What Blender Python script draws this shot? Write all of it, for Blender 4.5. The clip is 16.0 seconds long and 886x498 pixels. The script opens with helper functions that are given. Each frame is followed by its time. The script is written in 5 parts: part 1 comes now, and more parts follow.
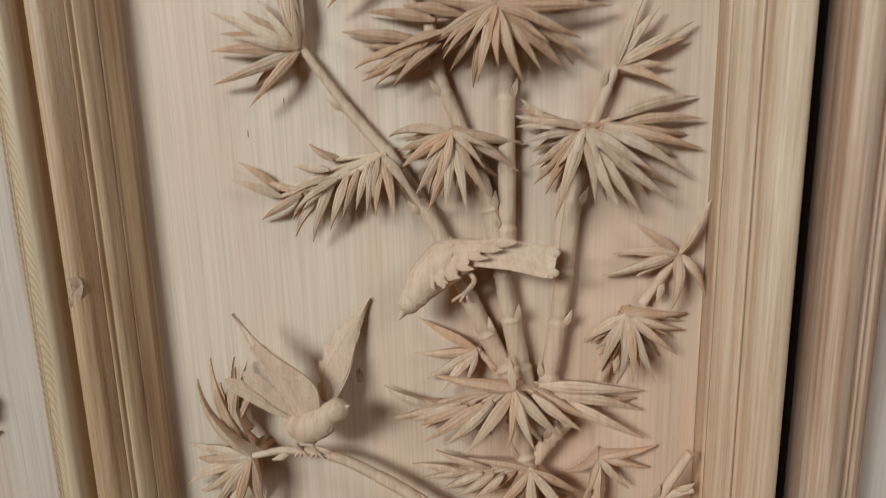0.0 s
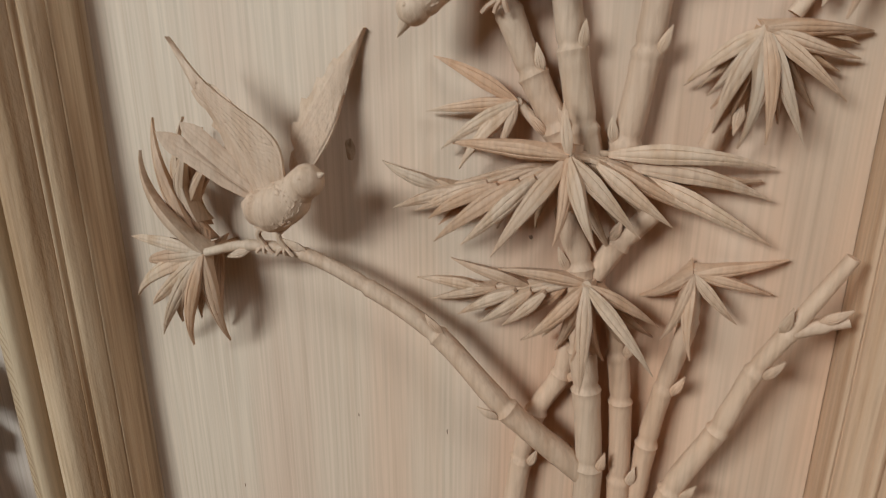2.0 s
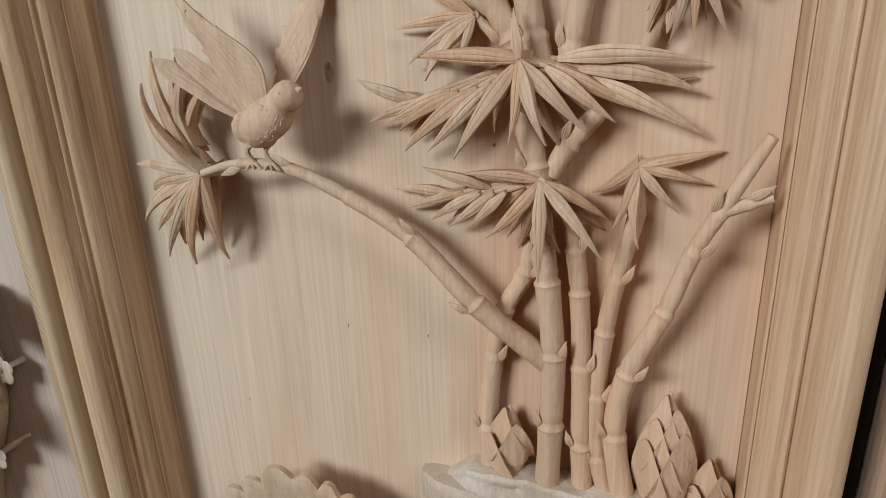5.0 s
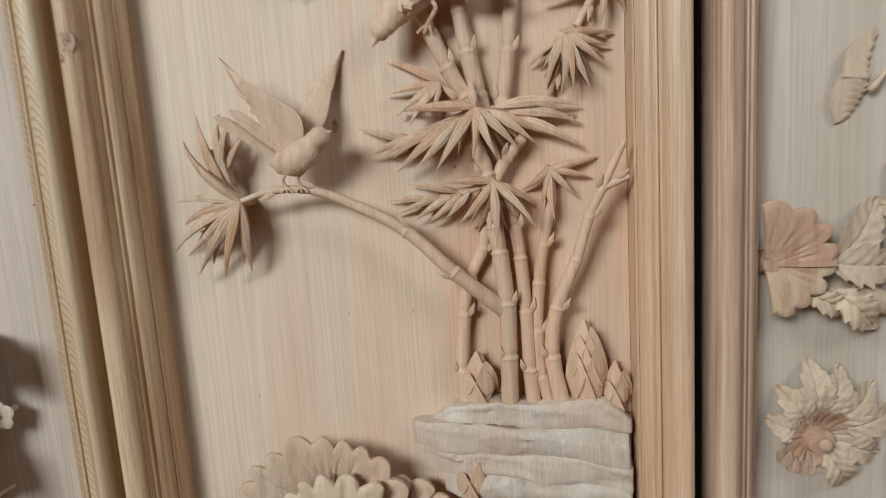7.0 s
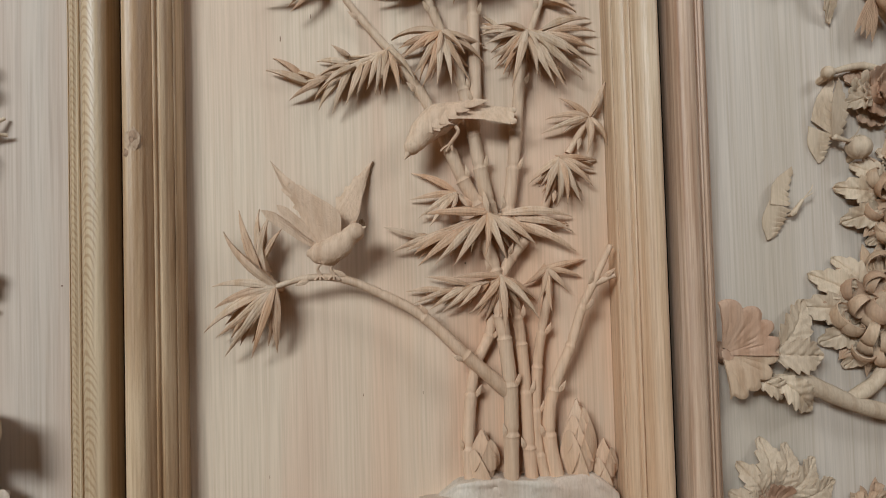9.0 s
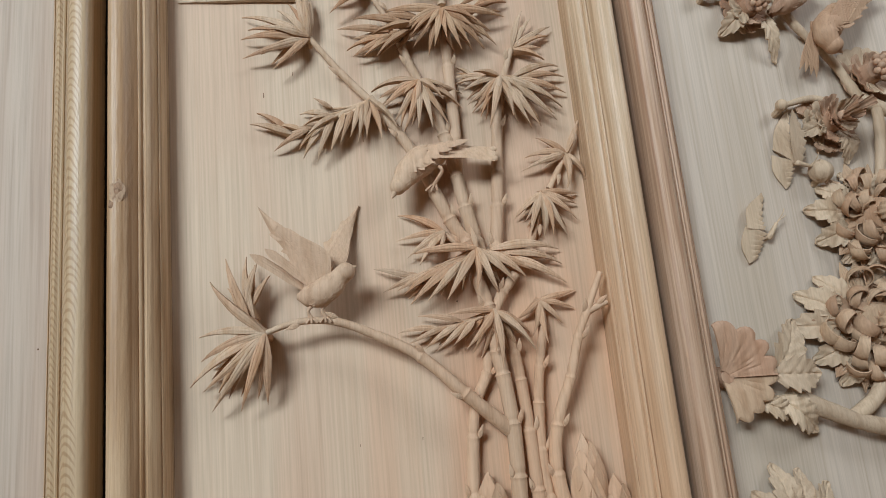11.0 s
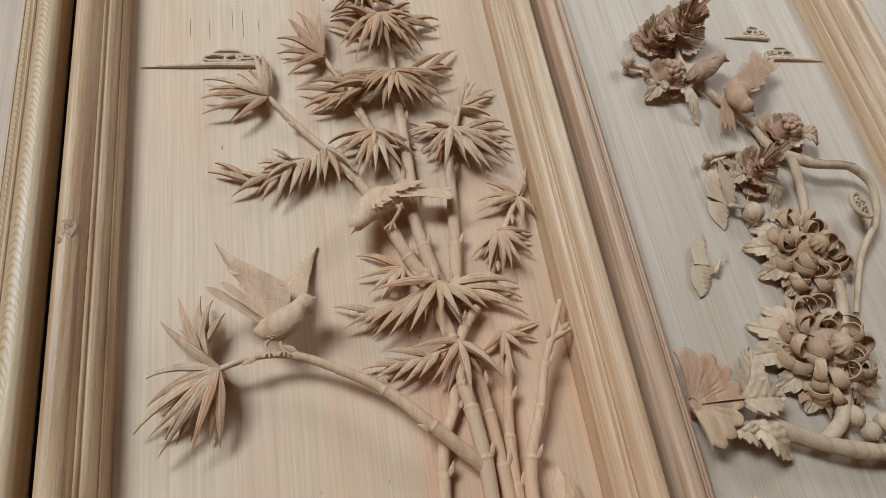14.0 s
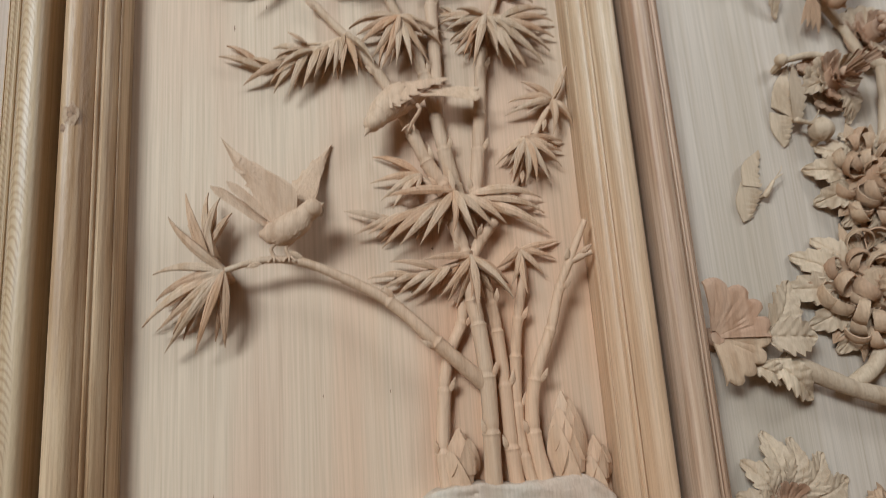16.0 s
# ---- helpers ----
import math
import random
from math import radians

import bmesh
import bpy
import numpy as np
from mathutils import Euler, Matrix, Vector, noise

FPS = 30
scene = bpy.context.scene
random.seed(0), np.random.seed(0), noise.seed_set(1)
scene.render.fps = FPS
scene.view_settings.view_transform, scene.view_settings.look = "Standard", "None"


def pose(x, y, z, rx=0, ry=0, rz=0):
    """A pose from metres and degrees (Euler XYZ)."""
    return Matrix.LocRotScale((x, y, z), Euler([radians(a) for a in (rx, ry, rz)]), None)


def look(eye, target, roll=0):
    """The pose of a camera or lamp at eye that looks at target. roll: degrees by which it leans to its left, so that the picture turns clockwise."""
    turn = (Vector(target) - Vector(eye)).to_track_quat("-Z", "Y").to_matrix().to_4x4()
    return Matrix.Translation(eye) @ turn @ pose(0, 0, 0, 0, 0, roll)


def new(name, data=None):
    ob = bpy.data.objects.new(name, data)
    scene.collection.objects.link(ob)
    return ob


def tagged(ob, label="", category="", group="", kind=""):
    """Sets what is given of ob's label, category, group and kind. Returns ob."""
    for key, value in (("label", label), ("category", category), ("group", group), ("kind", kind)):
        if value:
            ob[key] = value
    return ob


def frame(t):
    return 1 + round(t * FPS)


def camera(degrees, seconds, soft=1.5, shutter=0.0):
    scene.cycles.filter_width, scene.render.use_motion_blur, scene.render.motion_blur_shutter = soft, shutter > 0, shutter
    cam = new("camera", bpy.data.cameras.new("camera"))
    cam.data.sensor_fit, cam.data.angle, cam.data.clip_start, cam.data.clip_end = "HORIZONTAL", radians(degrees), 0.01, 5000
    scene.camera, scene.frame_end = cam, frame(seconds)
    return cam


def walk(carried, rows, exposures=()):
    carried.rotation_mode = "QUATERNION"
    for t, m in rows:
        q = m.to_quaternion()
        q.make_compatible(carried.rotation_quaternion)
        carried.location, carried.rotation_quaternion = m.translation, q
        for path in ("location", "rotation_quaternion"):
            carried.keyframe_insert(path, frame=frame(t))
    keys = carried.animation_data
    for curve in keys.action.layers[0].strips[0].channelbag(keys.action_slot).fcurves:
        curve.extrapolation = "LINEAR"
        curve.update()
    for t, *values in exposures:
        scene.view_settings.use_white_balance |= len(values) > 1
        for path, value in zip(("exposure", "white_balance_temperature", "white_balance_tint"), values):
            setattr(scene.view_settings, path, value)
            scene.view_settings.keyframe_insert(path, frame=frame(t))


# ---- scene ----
cam = camera(69.5, 16.0, soft=0.85, shutter=0.3)
PATH = [
    (0, (0.142, -0.53, 1.454), (-0.245, 1.389, 1.046), -1.5),
    (0.5, (0.122, -0.499, 1.409), (-0.36, 1.375, 0.905), 0.5),
    (1, (0.097, -0.439, 1.348), (-0.522, 1.391, 0.83), 1.2),
    (1.5, (0.114, -0.405, 1.299), (-0.502, 1.437, 0.823), 0.8),
    (2, (0.142, -0.378, 1.287), (-0.456, 1.429, 0.67), -0.1),
    (2.5, (0.171, -0.375, 1.281), (-0.473, 1.394, 0.605), -1.1),
    (3, (0.183, -0.381, 1.271), (-0.509, 1.354, 0.556), -0.9),
    (3.5, (0.196, -0.381, 1.262), (-0.499, 1.35, 0.541), -1.7),
    (4, (0.199, -0.383, 1.265), (-0.502, 1.355, 0.564), -0.3),
    (4.2, (0.197, -0.38, 1.26), (-0.495, 1.365, 0.572), -0.4),
    (6.3, (0.186, -0.527, 1.232), (-0.415, 1.31, 0.717), -4.0),
    (6.5, (0.185, -0.541, 1.189), (-0.386, 1.325, 0.75), -4.0),
    (7, (0.11, -0.665, 1.19), (-0.048, 1.304, 0.881), -3.7),
    (7.5, (0.02, -0.788, 1.198), (0.025, 1.205, 1.025), -0.6),
    (8, (0.043, -0.796, 1.198), (0.003, 1.196, 1.02), 0.8),
    (8.5, (0.011, -0.773, 1.186), (0.058, 1.225, 1.101), -0.4),
    (9, (-0.002, -0.759, 1.165), (0.13, 1.236, 1.228), -1.6),
    (9.2, (-0.001, -0.752, 1.15), (0.138, 1.238, 1.296), -2.5),
    (11.3, (-0.039, -0.744, 1.064), (0.209, 1.192, 1.501), -5.8),
    (11.5, (-0.046, -0.73, 1.042), (0.228, 1.19, 1.531), -5.7),
    (12, (-0.056, -0.721, 1.001), (0.327, 1.151, 1.592), -9.3),
    (12.5, (-0.057, -0.721, 0.975), (0.316, 1.113, 1.679), -8.6),
    (13, (-0.057, -0.715, 0.962), (0.362, 1.062, 1.778), -9.3),
    (13.5, (-0.06, -0.714, 0.966), (0.387, 1.053, 1.789), -8.8),
    (14, (-0.054, -0.707, 0.967), (0.385, 1.076, 1.759), -10.0),
    (14.5, (-0.045, -0.701, 0.977), (0.379, 1.098, 1.741), -9.3),
    (15, (-0.042, -0.697, 0.978), (0.349, 1.125, 1.706), -7.9),
    (15.5, (-0.035, -0.695, 0.991), (0.326, 1.15, 1.676), -8.1),
    (16, (-0.001, -0.692, 1.025), (0.244, 1.25, 1.433), -4.1),
]
walk(cam, [(t, look(eye, target, roll)) for t, eye, target, roll in PATH], exposures=[(0.0, -0.05), (1.0, -0.15), (2.0, -0.10), (3.5, -0.06), (4.2, -0.07), (6.5, 0.22), (7.5, -0.06), (9.0, -0.07), (11.5, 0.02), (16.0, 0.02)])

# ---- light: a wide high window in the south wall, a small one to the east, and the sky outside ----
world = bpy.data.worlds.new("sky")
scene.world = world
world.use_nodes = True
_sky = world.node_tree.nodes.new("ShaderNodeTexSky")
_sky.sky_type, _sky.sun_disc, _sky.sun_elevation, _sky.sun_rotation = "NISHITA", False, radians(40), radians(200)
world.node_tree.links.new(_sky.outputs[0], world.node_tree.nodes["Background"].inputs[0])
world.node_tree.nodes["Background"].inputs[1].default_value = 0.1


def window_light(name, eye, target, sx, sy, power, colour):
    data = bpy.data.lights.new(name, "AREA")
    data.shape, data.size, data.size_y, data.energy, data.color = "RECTANGLE", sx, sy, power, colour
    ob = new(name, data)
    ob.matrix_world = look(eye, target)
    return ob


window_light("window_daylight_south", (-3.1, -4.96, 3.65), (-2.9, 0.0, 2.5), 3.0, 1.35, 440, (0.785, 0.91, 1.0))
window_light("window_daylight_right", (1.72, -1.25, 2.62), (0.45, 0.0, 1.3), 0.7, 0.55, 17, (0.80, 0.905, 1.0))


# ---- materials ----
def wood(name, pale, deep, grain=90.0, stretch=0.025, bump=0.12, rough=0.62, patch=(0.62, 0.40, 0.28), patch_amount=0.35,
         figure=0.0, figure_x=(), carved=0.0, heart=0.0, latewood=0.0, gloss=0.25):
    """Bare planed softwood: fine grain along z, broad tint patches, pores and tool marks."""
    m = bpy.data.materials.new(name)
    m.use_nodes = True
    n, l = m.node_tree.nodes, m.node_tree.links
    bsdf = n["Principled BSDF"]
    bsdf.inputs["Roughness"].default_value = rough
    bsdf.inputs["Specular IOR Level"].default_value = gloss
    geo = n.new("ShaderNodeNewGeometry")
    info = n.new("ShaderNodeObjectInfo")
    shift = n.new("ShaderNodeVectorMath")
    shift.operation = "MULTIPLY_ADD"
    comb = n.new("ShaderNodeCombineXYZ")
    l.new(info.outputs["Random"], comb.inputs[2])
    l.new(comb.outputs[0], shift.inputs[0])
    shift.inputs[1].default_value = (0, 0, 9.0)
    l.new(geo.outputs["Position"], shift.inputs[2])

    def tex(scale, sx, sy, sz, detail=4.0, distort=0.0):
        mp = n.new("ShaderNodeMapping")
        mp.inputs["Scale"].default_value = (sx, sy, sz)
        t = n.new("ShaderNodeTexNoise")
        t.inputs["Scale"].default_value, t.inputs["Detail"].default_value, t.inputs["Distortion"].default_value = scale, detail, distort
        l.new(shift.outputs[0], mp.inputs[0])
        l.new(mp.outputs[0], t.inputs["Vector"])
        return t.outputs["Fac"]

    def ramp(fac, *stops):
        r = n.new("ShaderNodeValToRGB")
        while len(r.color_ramp.elements) < len(stops):
            r.color_ramp.elements.new(0.5)
        for e, (p, c) in zip(r.color_ramp.elements, stops):
            e.position, e.color = p, (*c, 1) if len(c) == 3 else c
        l.new(fac, r.inputs[0])
        return r.outputs[0]

    def mix(fac, a, b, mode="MIX"):
        x = n.new("ShaderNodeMix")
        x.data_type, x.blend_type = "RGBA", mode
        for sock, v in ((x.inputs[0], fac), (x.inputs[6], a), (x.inputs[7], b)):
            if isinstance(v, (int, float)):
                sock.default_value = v
            elif isinstance(v, tuple):
                sock.default_value = (*v, 1)
            else:
                l.new(v, sock)
        return x.outputs[2]

    lines = tex(grain, 1, 1, stretch, 5.0, 0.4)
    col = ramp(lines, (0.33, deep), (0.52, pale), (0.75, tuple(min(1, c * 1.07) for c in pale)))
    bands = tex(9, 1, 1, 0.10, 2.0, 0.6)
    col = mix(ramp(bands, (0.42, (0, 0, 0)), (0.68, (patch_amount,) * 3)), col, patch)
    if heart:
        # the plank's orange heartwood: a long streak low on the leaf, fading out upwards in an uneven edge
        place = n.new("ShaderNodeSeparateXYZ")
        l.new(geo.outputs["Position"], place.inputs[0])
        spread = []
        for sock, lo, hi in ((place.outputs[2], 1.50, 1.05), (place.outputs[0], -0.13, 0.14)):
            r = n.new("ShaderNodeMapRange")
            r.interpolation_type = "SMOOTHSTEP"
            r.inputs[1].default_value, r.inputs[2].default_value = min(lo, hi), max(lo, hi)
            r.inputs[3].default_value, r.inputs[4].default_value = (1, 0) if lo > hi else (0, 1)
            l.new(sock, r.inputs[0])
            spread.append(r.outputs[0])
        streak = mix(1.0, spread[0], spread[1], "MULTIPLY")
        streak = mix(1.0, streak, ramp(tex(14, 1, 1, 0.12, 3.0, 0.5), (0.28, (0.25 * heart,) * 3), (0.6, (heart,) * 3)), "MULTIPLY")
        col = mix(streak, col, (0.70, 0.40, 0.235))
    fine = tex(420, 1, 1, 0.02, 2.0)
    col = mix(0.35, col, ramp(fine, (0.3, (0.62, 0.60, 0.58)), (0.6, (1, 1, 1))), "MULTIPLY")
    if latewood:
        # dark latewood bands that come and go along the upright
        late = ramp(tex(46, 1, 1, 0.05, 4.0, 0.8), (0.40, (1, 1, 1)), (0.56, (0.70, 0.58, 0.46)), (0.70, (0.46, 0.33, 0.22)))
        where = ramp(tex(6, 1, 1, 0.35, 2.0), (0.35, (0.25 * latewood,) * 3), (0.62, (latewood,) * 3))
        col = mix(where, col, mix(1.0, col, late, "MULTIPLY"))
        fibre = ramp(tex(620, 1, 1, 0.03, 3.0, 0.3), (0.36, (0.66, 0.56, 0.46)), (0.52, (1, 1, 1)))
        col = mix(0.7 * latewood, col, fibre, "MULTIPLY")
    for centre, half, lines_per_m in figure_x:
        # cathedral figure: arches stacked along the upright round the given line

        def sums(op, a, b):
            x = n.new("ShaderNodeMath")
            x.operation = op
            for sock, v in zip(x.inputs, (a, b)):
                if isinstance(v, (int, float)):
                    sock.default_value = v
                else:
                    l.new(v, sock)
            return x.outputs[0]
        xyz = n.new("ShaderNodeSeparateXYZ")
        l.new(geo.outputs["Position"], xyz.inputs[0])
        u = sums("DIVIDE", sums("SUBTRACT", xyz.outputs[0], centre), half)
        u = sums("ADD", u, sums("MULTIPLY", sums("SUBTRACT", tex(9, 1, 1, 1, 2.0), 0.5), 1.1))
        uu = sums("MULTIPLY", u, u)
        v = sums("ADD", xyz.outputs[2], sums("MULTIPLY", uu, 1.5 * half))
        v = sums("ADD", sums("MULTIPLY", v, 2 * math.pi * lines_per_m), sums("MULTIPLY", tex(26, 1, 1, 0.6, 3.0), 20.0))
        arches = sums("ADD", sums("MULTIPLY", sums("SINE", v, 0.0), 0.5), 0.5)
        inside = ramp(uu, (0.45, (figure,) * 3), (1.0, (0, 0, 0)))
        col = mix(inside, col, mix(1.0, col, ramp(arches, (0.10, (0.62, 0.50, 0.38)), (0.45, (1, 1, 1))), "MULTIPLY"))
    if carved:
        tone = n.new("ShaderNodeMapRange")
        tone.inputs[3].default_value, tone.inputs[4].default_value = 1 - carved, 1.0
        l.new(info.outputs["Random"], tone.inputs[0])
        col = mix(1.0, col, tone.outputs[0], "MULTIPLY")
    l.new(col, bsdf.inputs["Base Color"])
    b = n.new("ShaderNodeBump")
    b.inputs["Strength"].default_value, b.inputs["Distance"].default_value = bump, 0.002
    rough_mix = n.new("ShaderNodeMath")
    rough_mix.operation = "ADD"
    l.new(lines, rough_mix.inputs[0])
    l.new(tex(260, 1, 1, 0.5, 3.0), rough_mix.inputs[1])
    l.new(rough_mix.outputs[0], b.inputs["Height"])
    l.new(b.outputs[0], bsdf.inputs["Normal"])
    return m


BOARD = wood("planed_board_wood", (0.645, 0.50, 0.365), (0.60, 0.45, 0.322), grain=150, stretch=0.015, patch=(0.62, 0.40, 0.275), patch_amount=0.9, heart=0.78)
BOARD_LEFT = wood("grey_tinged_board_wood", (0.53, 0.43, 0.345), (0.46, 0.36, 0.28), grain=170, stretch=0.02, patch=(0.49, 0.345, 0.255), patch_amount=0.7)
BOARD_RIGHT = wood("pale_grey_board_wood", (0.59, 0.488, 0.395), (0.53, 0.425, 0.33), grain=130, stretch=0.02, patch=(0.50, 0.40, 0.30), patch_amount=0.7)
STILE = wood("stile_wood", (0.63, 0.46, 0.295), (0.36, 0.215, 0.11), grain=130, stretch=0.012, patch=(0.50, 0.31, 0.17), patch_amount=0.8, bump=0.3, latewood=0.55, rough=0.45, gloss=0.4)
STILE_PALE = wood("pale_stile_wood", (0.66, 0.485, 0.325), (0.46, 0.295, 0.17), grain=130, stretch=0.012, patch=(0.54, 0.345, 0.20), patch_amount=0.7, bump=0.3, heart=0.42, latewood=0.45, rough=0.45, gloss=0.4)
STILE_FIGURED = wood("figured_stile_wood", (0.55, 0.405, 0.255), (0.42, 0.28, 0.16), grain=130, stretch=0.02, patch=(0.50, 0.33, 0.195), figure=0.60, figure_x=((-0.3385, 0.0120, 105), (-0.3610, 0.0070, 125)), bump=0.3, rough=0.42, gloss=0.45)
STILE_RED = wood("reddish_stile_wood", (0.66, 0.47, 0.335), (0.44, 0.265, 0.17), grain=100, stretch=0.015, patch=(0.57, 0.35, 0.235), patch_amount=0.8, bump=0.3, latewood=0.45, rough=0.48, gloss=0.35)
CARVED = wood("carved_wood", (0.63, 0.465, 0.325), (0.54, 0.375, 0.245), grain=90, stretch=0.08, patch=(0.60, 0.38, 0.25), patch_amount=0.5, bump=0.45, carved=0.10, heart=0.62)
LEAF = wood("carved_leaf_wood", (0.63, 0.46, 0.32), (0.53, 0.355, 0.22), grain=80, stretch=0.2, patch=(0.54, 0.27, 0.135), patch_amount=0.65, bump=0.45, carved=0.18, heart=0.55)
# darker, redder copy of the leaf wood: shade and warm bounce put into colour
LEAF_SHADE_RED = wood("shade_reddened_leaf_wood", (0.57, 0.375, 0.235), (0.45, 0.265, 0.145), grain=80, stretch=0.2, patch=(0.51, 0.26, 0.14), patch_amount=0.7, bump=0.45, carved=0.2)
CARVED_PALE = wood("pale_carved_wood", (0.59, 0.49, 0.39), (0.52, 0.42, 0.32), grain=80, stretch=0.1, patch=(0.56, 0.37, 0.26), patch_amount=0.75, bump=0.45, carved=0.06)
CARVED_FLAT = wood("low_relief_wood", (0.62, 0.49, 0.36), (0.54, 0.41, 0.285), grain=90, stretch=0.08, patch=(0.59, 0.41, 0.285), bump=0.45)
CARVED_RED = wood("reddish_carved_wood", (0.54, 0.355, 0.24), (0.42, 0.25, 0.155), grain=70, stretch=0.15, patch=(0.46, 0.235, 0.135), patch_amount=0.7, bump=0.45, carved=0.2)
CARVED_GREY = wood("greyish_carved_wood", (0.62, 0.465, 0.32), (0.50, 0.35, 0.225), grain=70, stretch=0.15, patch=(0.51, 0.37, 0.255), patch_amount=0.5, bump=0.45, carved=0.12)
CARVED_TAN = wood("tan_carved_wood", (0.58, 0.40, 0.26), (0.45, 0.28, 0.165), grain=70, stretch=0.15, patch=(0.47, 0.265, 0.16), patch_amount=0.6, bump=0.45, carved=0.2)
# dark brown for the shade inside drilled holes, which are not really cut
HOLE_SHADE = wood("hole_shade_wood", (0.20, 0.13, 0.08), (0.14, 0.09, 0.05), grain=60, patch=(0.16, 0.10, 0.06))
KNOT_WOOD = wood("knot_wood", (0.33, 0.20, 0.12), (0.17, 0.095, 0.055), grain=260, stretch=0.8, patch=(0.25, 0.15, 0.10), patch_amount=0.6, bump=0.4)
KNOT_RING = wood("knot_ring_wood", (0.47, 0.32, 0.205), (0.29, 0.175, 0.10), grain=240, stretch=0.7, patch=(0.40, 0.25, 0.16), patch_amount=0.6, bump=0.5)
# unseen room surfaces, browned so their bounce warms the fill on the panels
BOUNCE_WALL = wood("unseen_wall_warm_bounce", (0.16, 0.10, 0.057), (0.13, 0.08, 0.043), grain=20, stretch=1, patch=(0.14, 0.085, 0.046), bump=0.1, rough=0.85)
BOUNCE_FLOOR = wood("unseen_floor_warm_bounce", (0.24, 0.145, 0.08), (0.18, 0.105, 0.056), grain=14, stretch=1, patch=(0.20, 0.115, 0.06), bump=0.3, rough=0.8)

# ---- building helpers ----
FRAME = Matrix.Identity(4)  # the panel that is being carved


def part(name, bm, material, parent=None, label="", smooth=True):
    bm.transform(FRAME)
    me = bpy.data.meshes.new(name)
    bm.to_mesh(me)
    bm.free()
    me.materials.append(material)
    if smooth:
        for p in me.polygons:
            p.use_smooth = True
        me.set_sharp_from_angle(angle=radians(42))
    ob = new(name, me)
    if parent is not None:
        ob.parent = parent
        ob.matrix_parent_inverse = place_of(parent).inverted()
    if label:
        ob["label"] = label
    return ob


def place_of(ob):
    """Where an object stands, through its parents."""
    return ob.matrix_basis if ob.parent is None else place_of(ob.parent) @ ob.matrix_parent_inverse @ ob.matrix_basis


def empty(name, at=(0, 0, 0)):
    ob = new(name)
    ob.empty_display_size = 0.02
    ob.matrix_basis = FRAME @ Matrix.Translation(at)
    return ob


def box(x0, x1, y0, y1, z0, z1, bevel=0.0):
    bm = bmesh.new()
    bmesh.ops.create_cube(bm, size=1.0)
    for v in bm.verts:
        v.co = Vector(((x0 + x1) / 2 + v.co.x * (x1 - x0), (y0 + y1) / 2 + v.co.y * (y1 - y0), (z0 + z1) / 2 + v.co.z * (z1 - z0)))
    if bevel:
        bmesh.ops.bevel(bm, geom=bm.edges[:], offset=bevel, segments=2, affect="EDGES", profile=0.7)
    return bm


def merge(bm, other):
    me = bpy.data.meshes.new("tmp")
    other.to_mesh(me)
    other.free()
    bm.from_mesh(me)
    bpy.data.meshes.remove(me)


def extrude_profile(points, z0, z1, steps=1):
    """A closed outline in x and y, run up from z0 to z1."""
    bm = bmesh.new()
    rings = []
    for i in range(steps + 1):
        z = z0 + (z1 - z0) * i / steps
        rings.append([bm.verts.new((x, y, z)) for x, y in points])
    k = len(points)
    for a, b in zip(rings, rings[1:]):
        for i in range(k):
            bm.faces.new((a[i], a[(i + 1) % k], b[(i + 1) % k], b[i]))
    bm.faces.new(rings[0])
    bm.faces.new(rings[-1])
    bmesh.ops.recalc_face_normals(bm, faces=bm.faces[:])
    return bm


# ---- the room: unseen, added to close the place and bounce warm light ----

def structure(name, bm, material, label):
    return tagged(part(name, bm, material, None, label, smooth=False), category="room", kind="structure")


def blocks(*sizes):
    bm = bmesh.new()
    for args in sizes:
        merge(bm, box(*args))
    return bm


structure("floor", box(-5.1, 2.0, -5.2, 0.25, -0.12, 0.0), BOUNCE_FLOOR, "unseen brown floor that warms the bounced light")
structure("ceiling", box(-5.1, 2.0, -5.2, 0.25, 4.6, 4.72), BOUNCE_WALL, "unseen plain brown ceiling")
structure("wall_north", box(-5.1, 2.0, 0.075, 0.25, 0.0, 4.6), BOUNCE_WALL, "plain brown wall behind the panels")
structure("wall_west", box(-5.1, -4.9, -5.0, 0.075, 0.0, 4.6), BOUNCE_WALL, "plain brown wall")
structure("wall_south", blocks((-5.1, -4.7, -5.2, -5.0, 0, 4.6), (-1.5, 2.0, -5.2, -5.0, 0, 4.6), (-4.7, -1.5, -5.2, -5.0, 0, 2.9), (-4.7, -1.5, -5.2, -5.0, 4.4, 4.6)), BOUNCE_WALL,
          "plain brown wall with a wide high window opening")
structure("wall_east", blocks((1.82, 2.0, -5.0, -1.75, 0, 4.6), (1.82, 2.0, -0.75, 0.075, 0, 4.6), (1.82, 2.0, -1.75, -0.75, 0, 2.25), (1.82, 2.0, -1.75, -0.75, 3.0, 4.6)), BOUNCE_WALL,
          "plain brown wall with a window opening")

# ---- the three panels ----
# a stile's outline: across from the outer edge, and depth in front of the board
INNER = ((0.0165, -0.0562), (0.0200, -0.0542), (0.0235, -0.0505), (0.0262, -0.0462), (0.0285, -0.0430), (0.0291, -0.0417), (0.0299, -0.0418), (0.0303, -0.0434), (0.0316, -0.0442),
         (0.0330, -0.0434), (0.0336, -0.0418), (0.0339, -0.0402), (0.0347, -0.0402), (0.0375, -0.0416), (0.0400, -0.0404), (0.0440, -0.0355), (0.0465, -0.0315), (0.0468, -0.0290), (0.0480, -0.0288), (0.0484, -0.0300), (0.0498, -0.0288), (0.0503, -0.0250), (0.0508, 0.001), (0.0508, 0.030))
SQUARE_EDGE = ((0.0, 0.030), (0.0, -0.0490), (0.0008, -0.0522), (0.0028, -0.0549), (0.0060, -0.0566), (0.0105, -0.0572)) + INNER
Z0, Z1 = 0.12, 2.32
HALF = 0.30


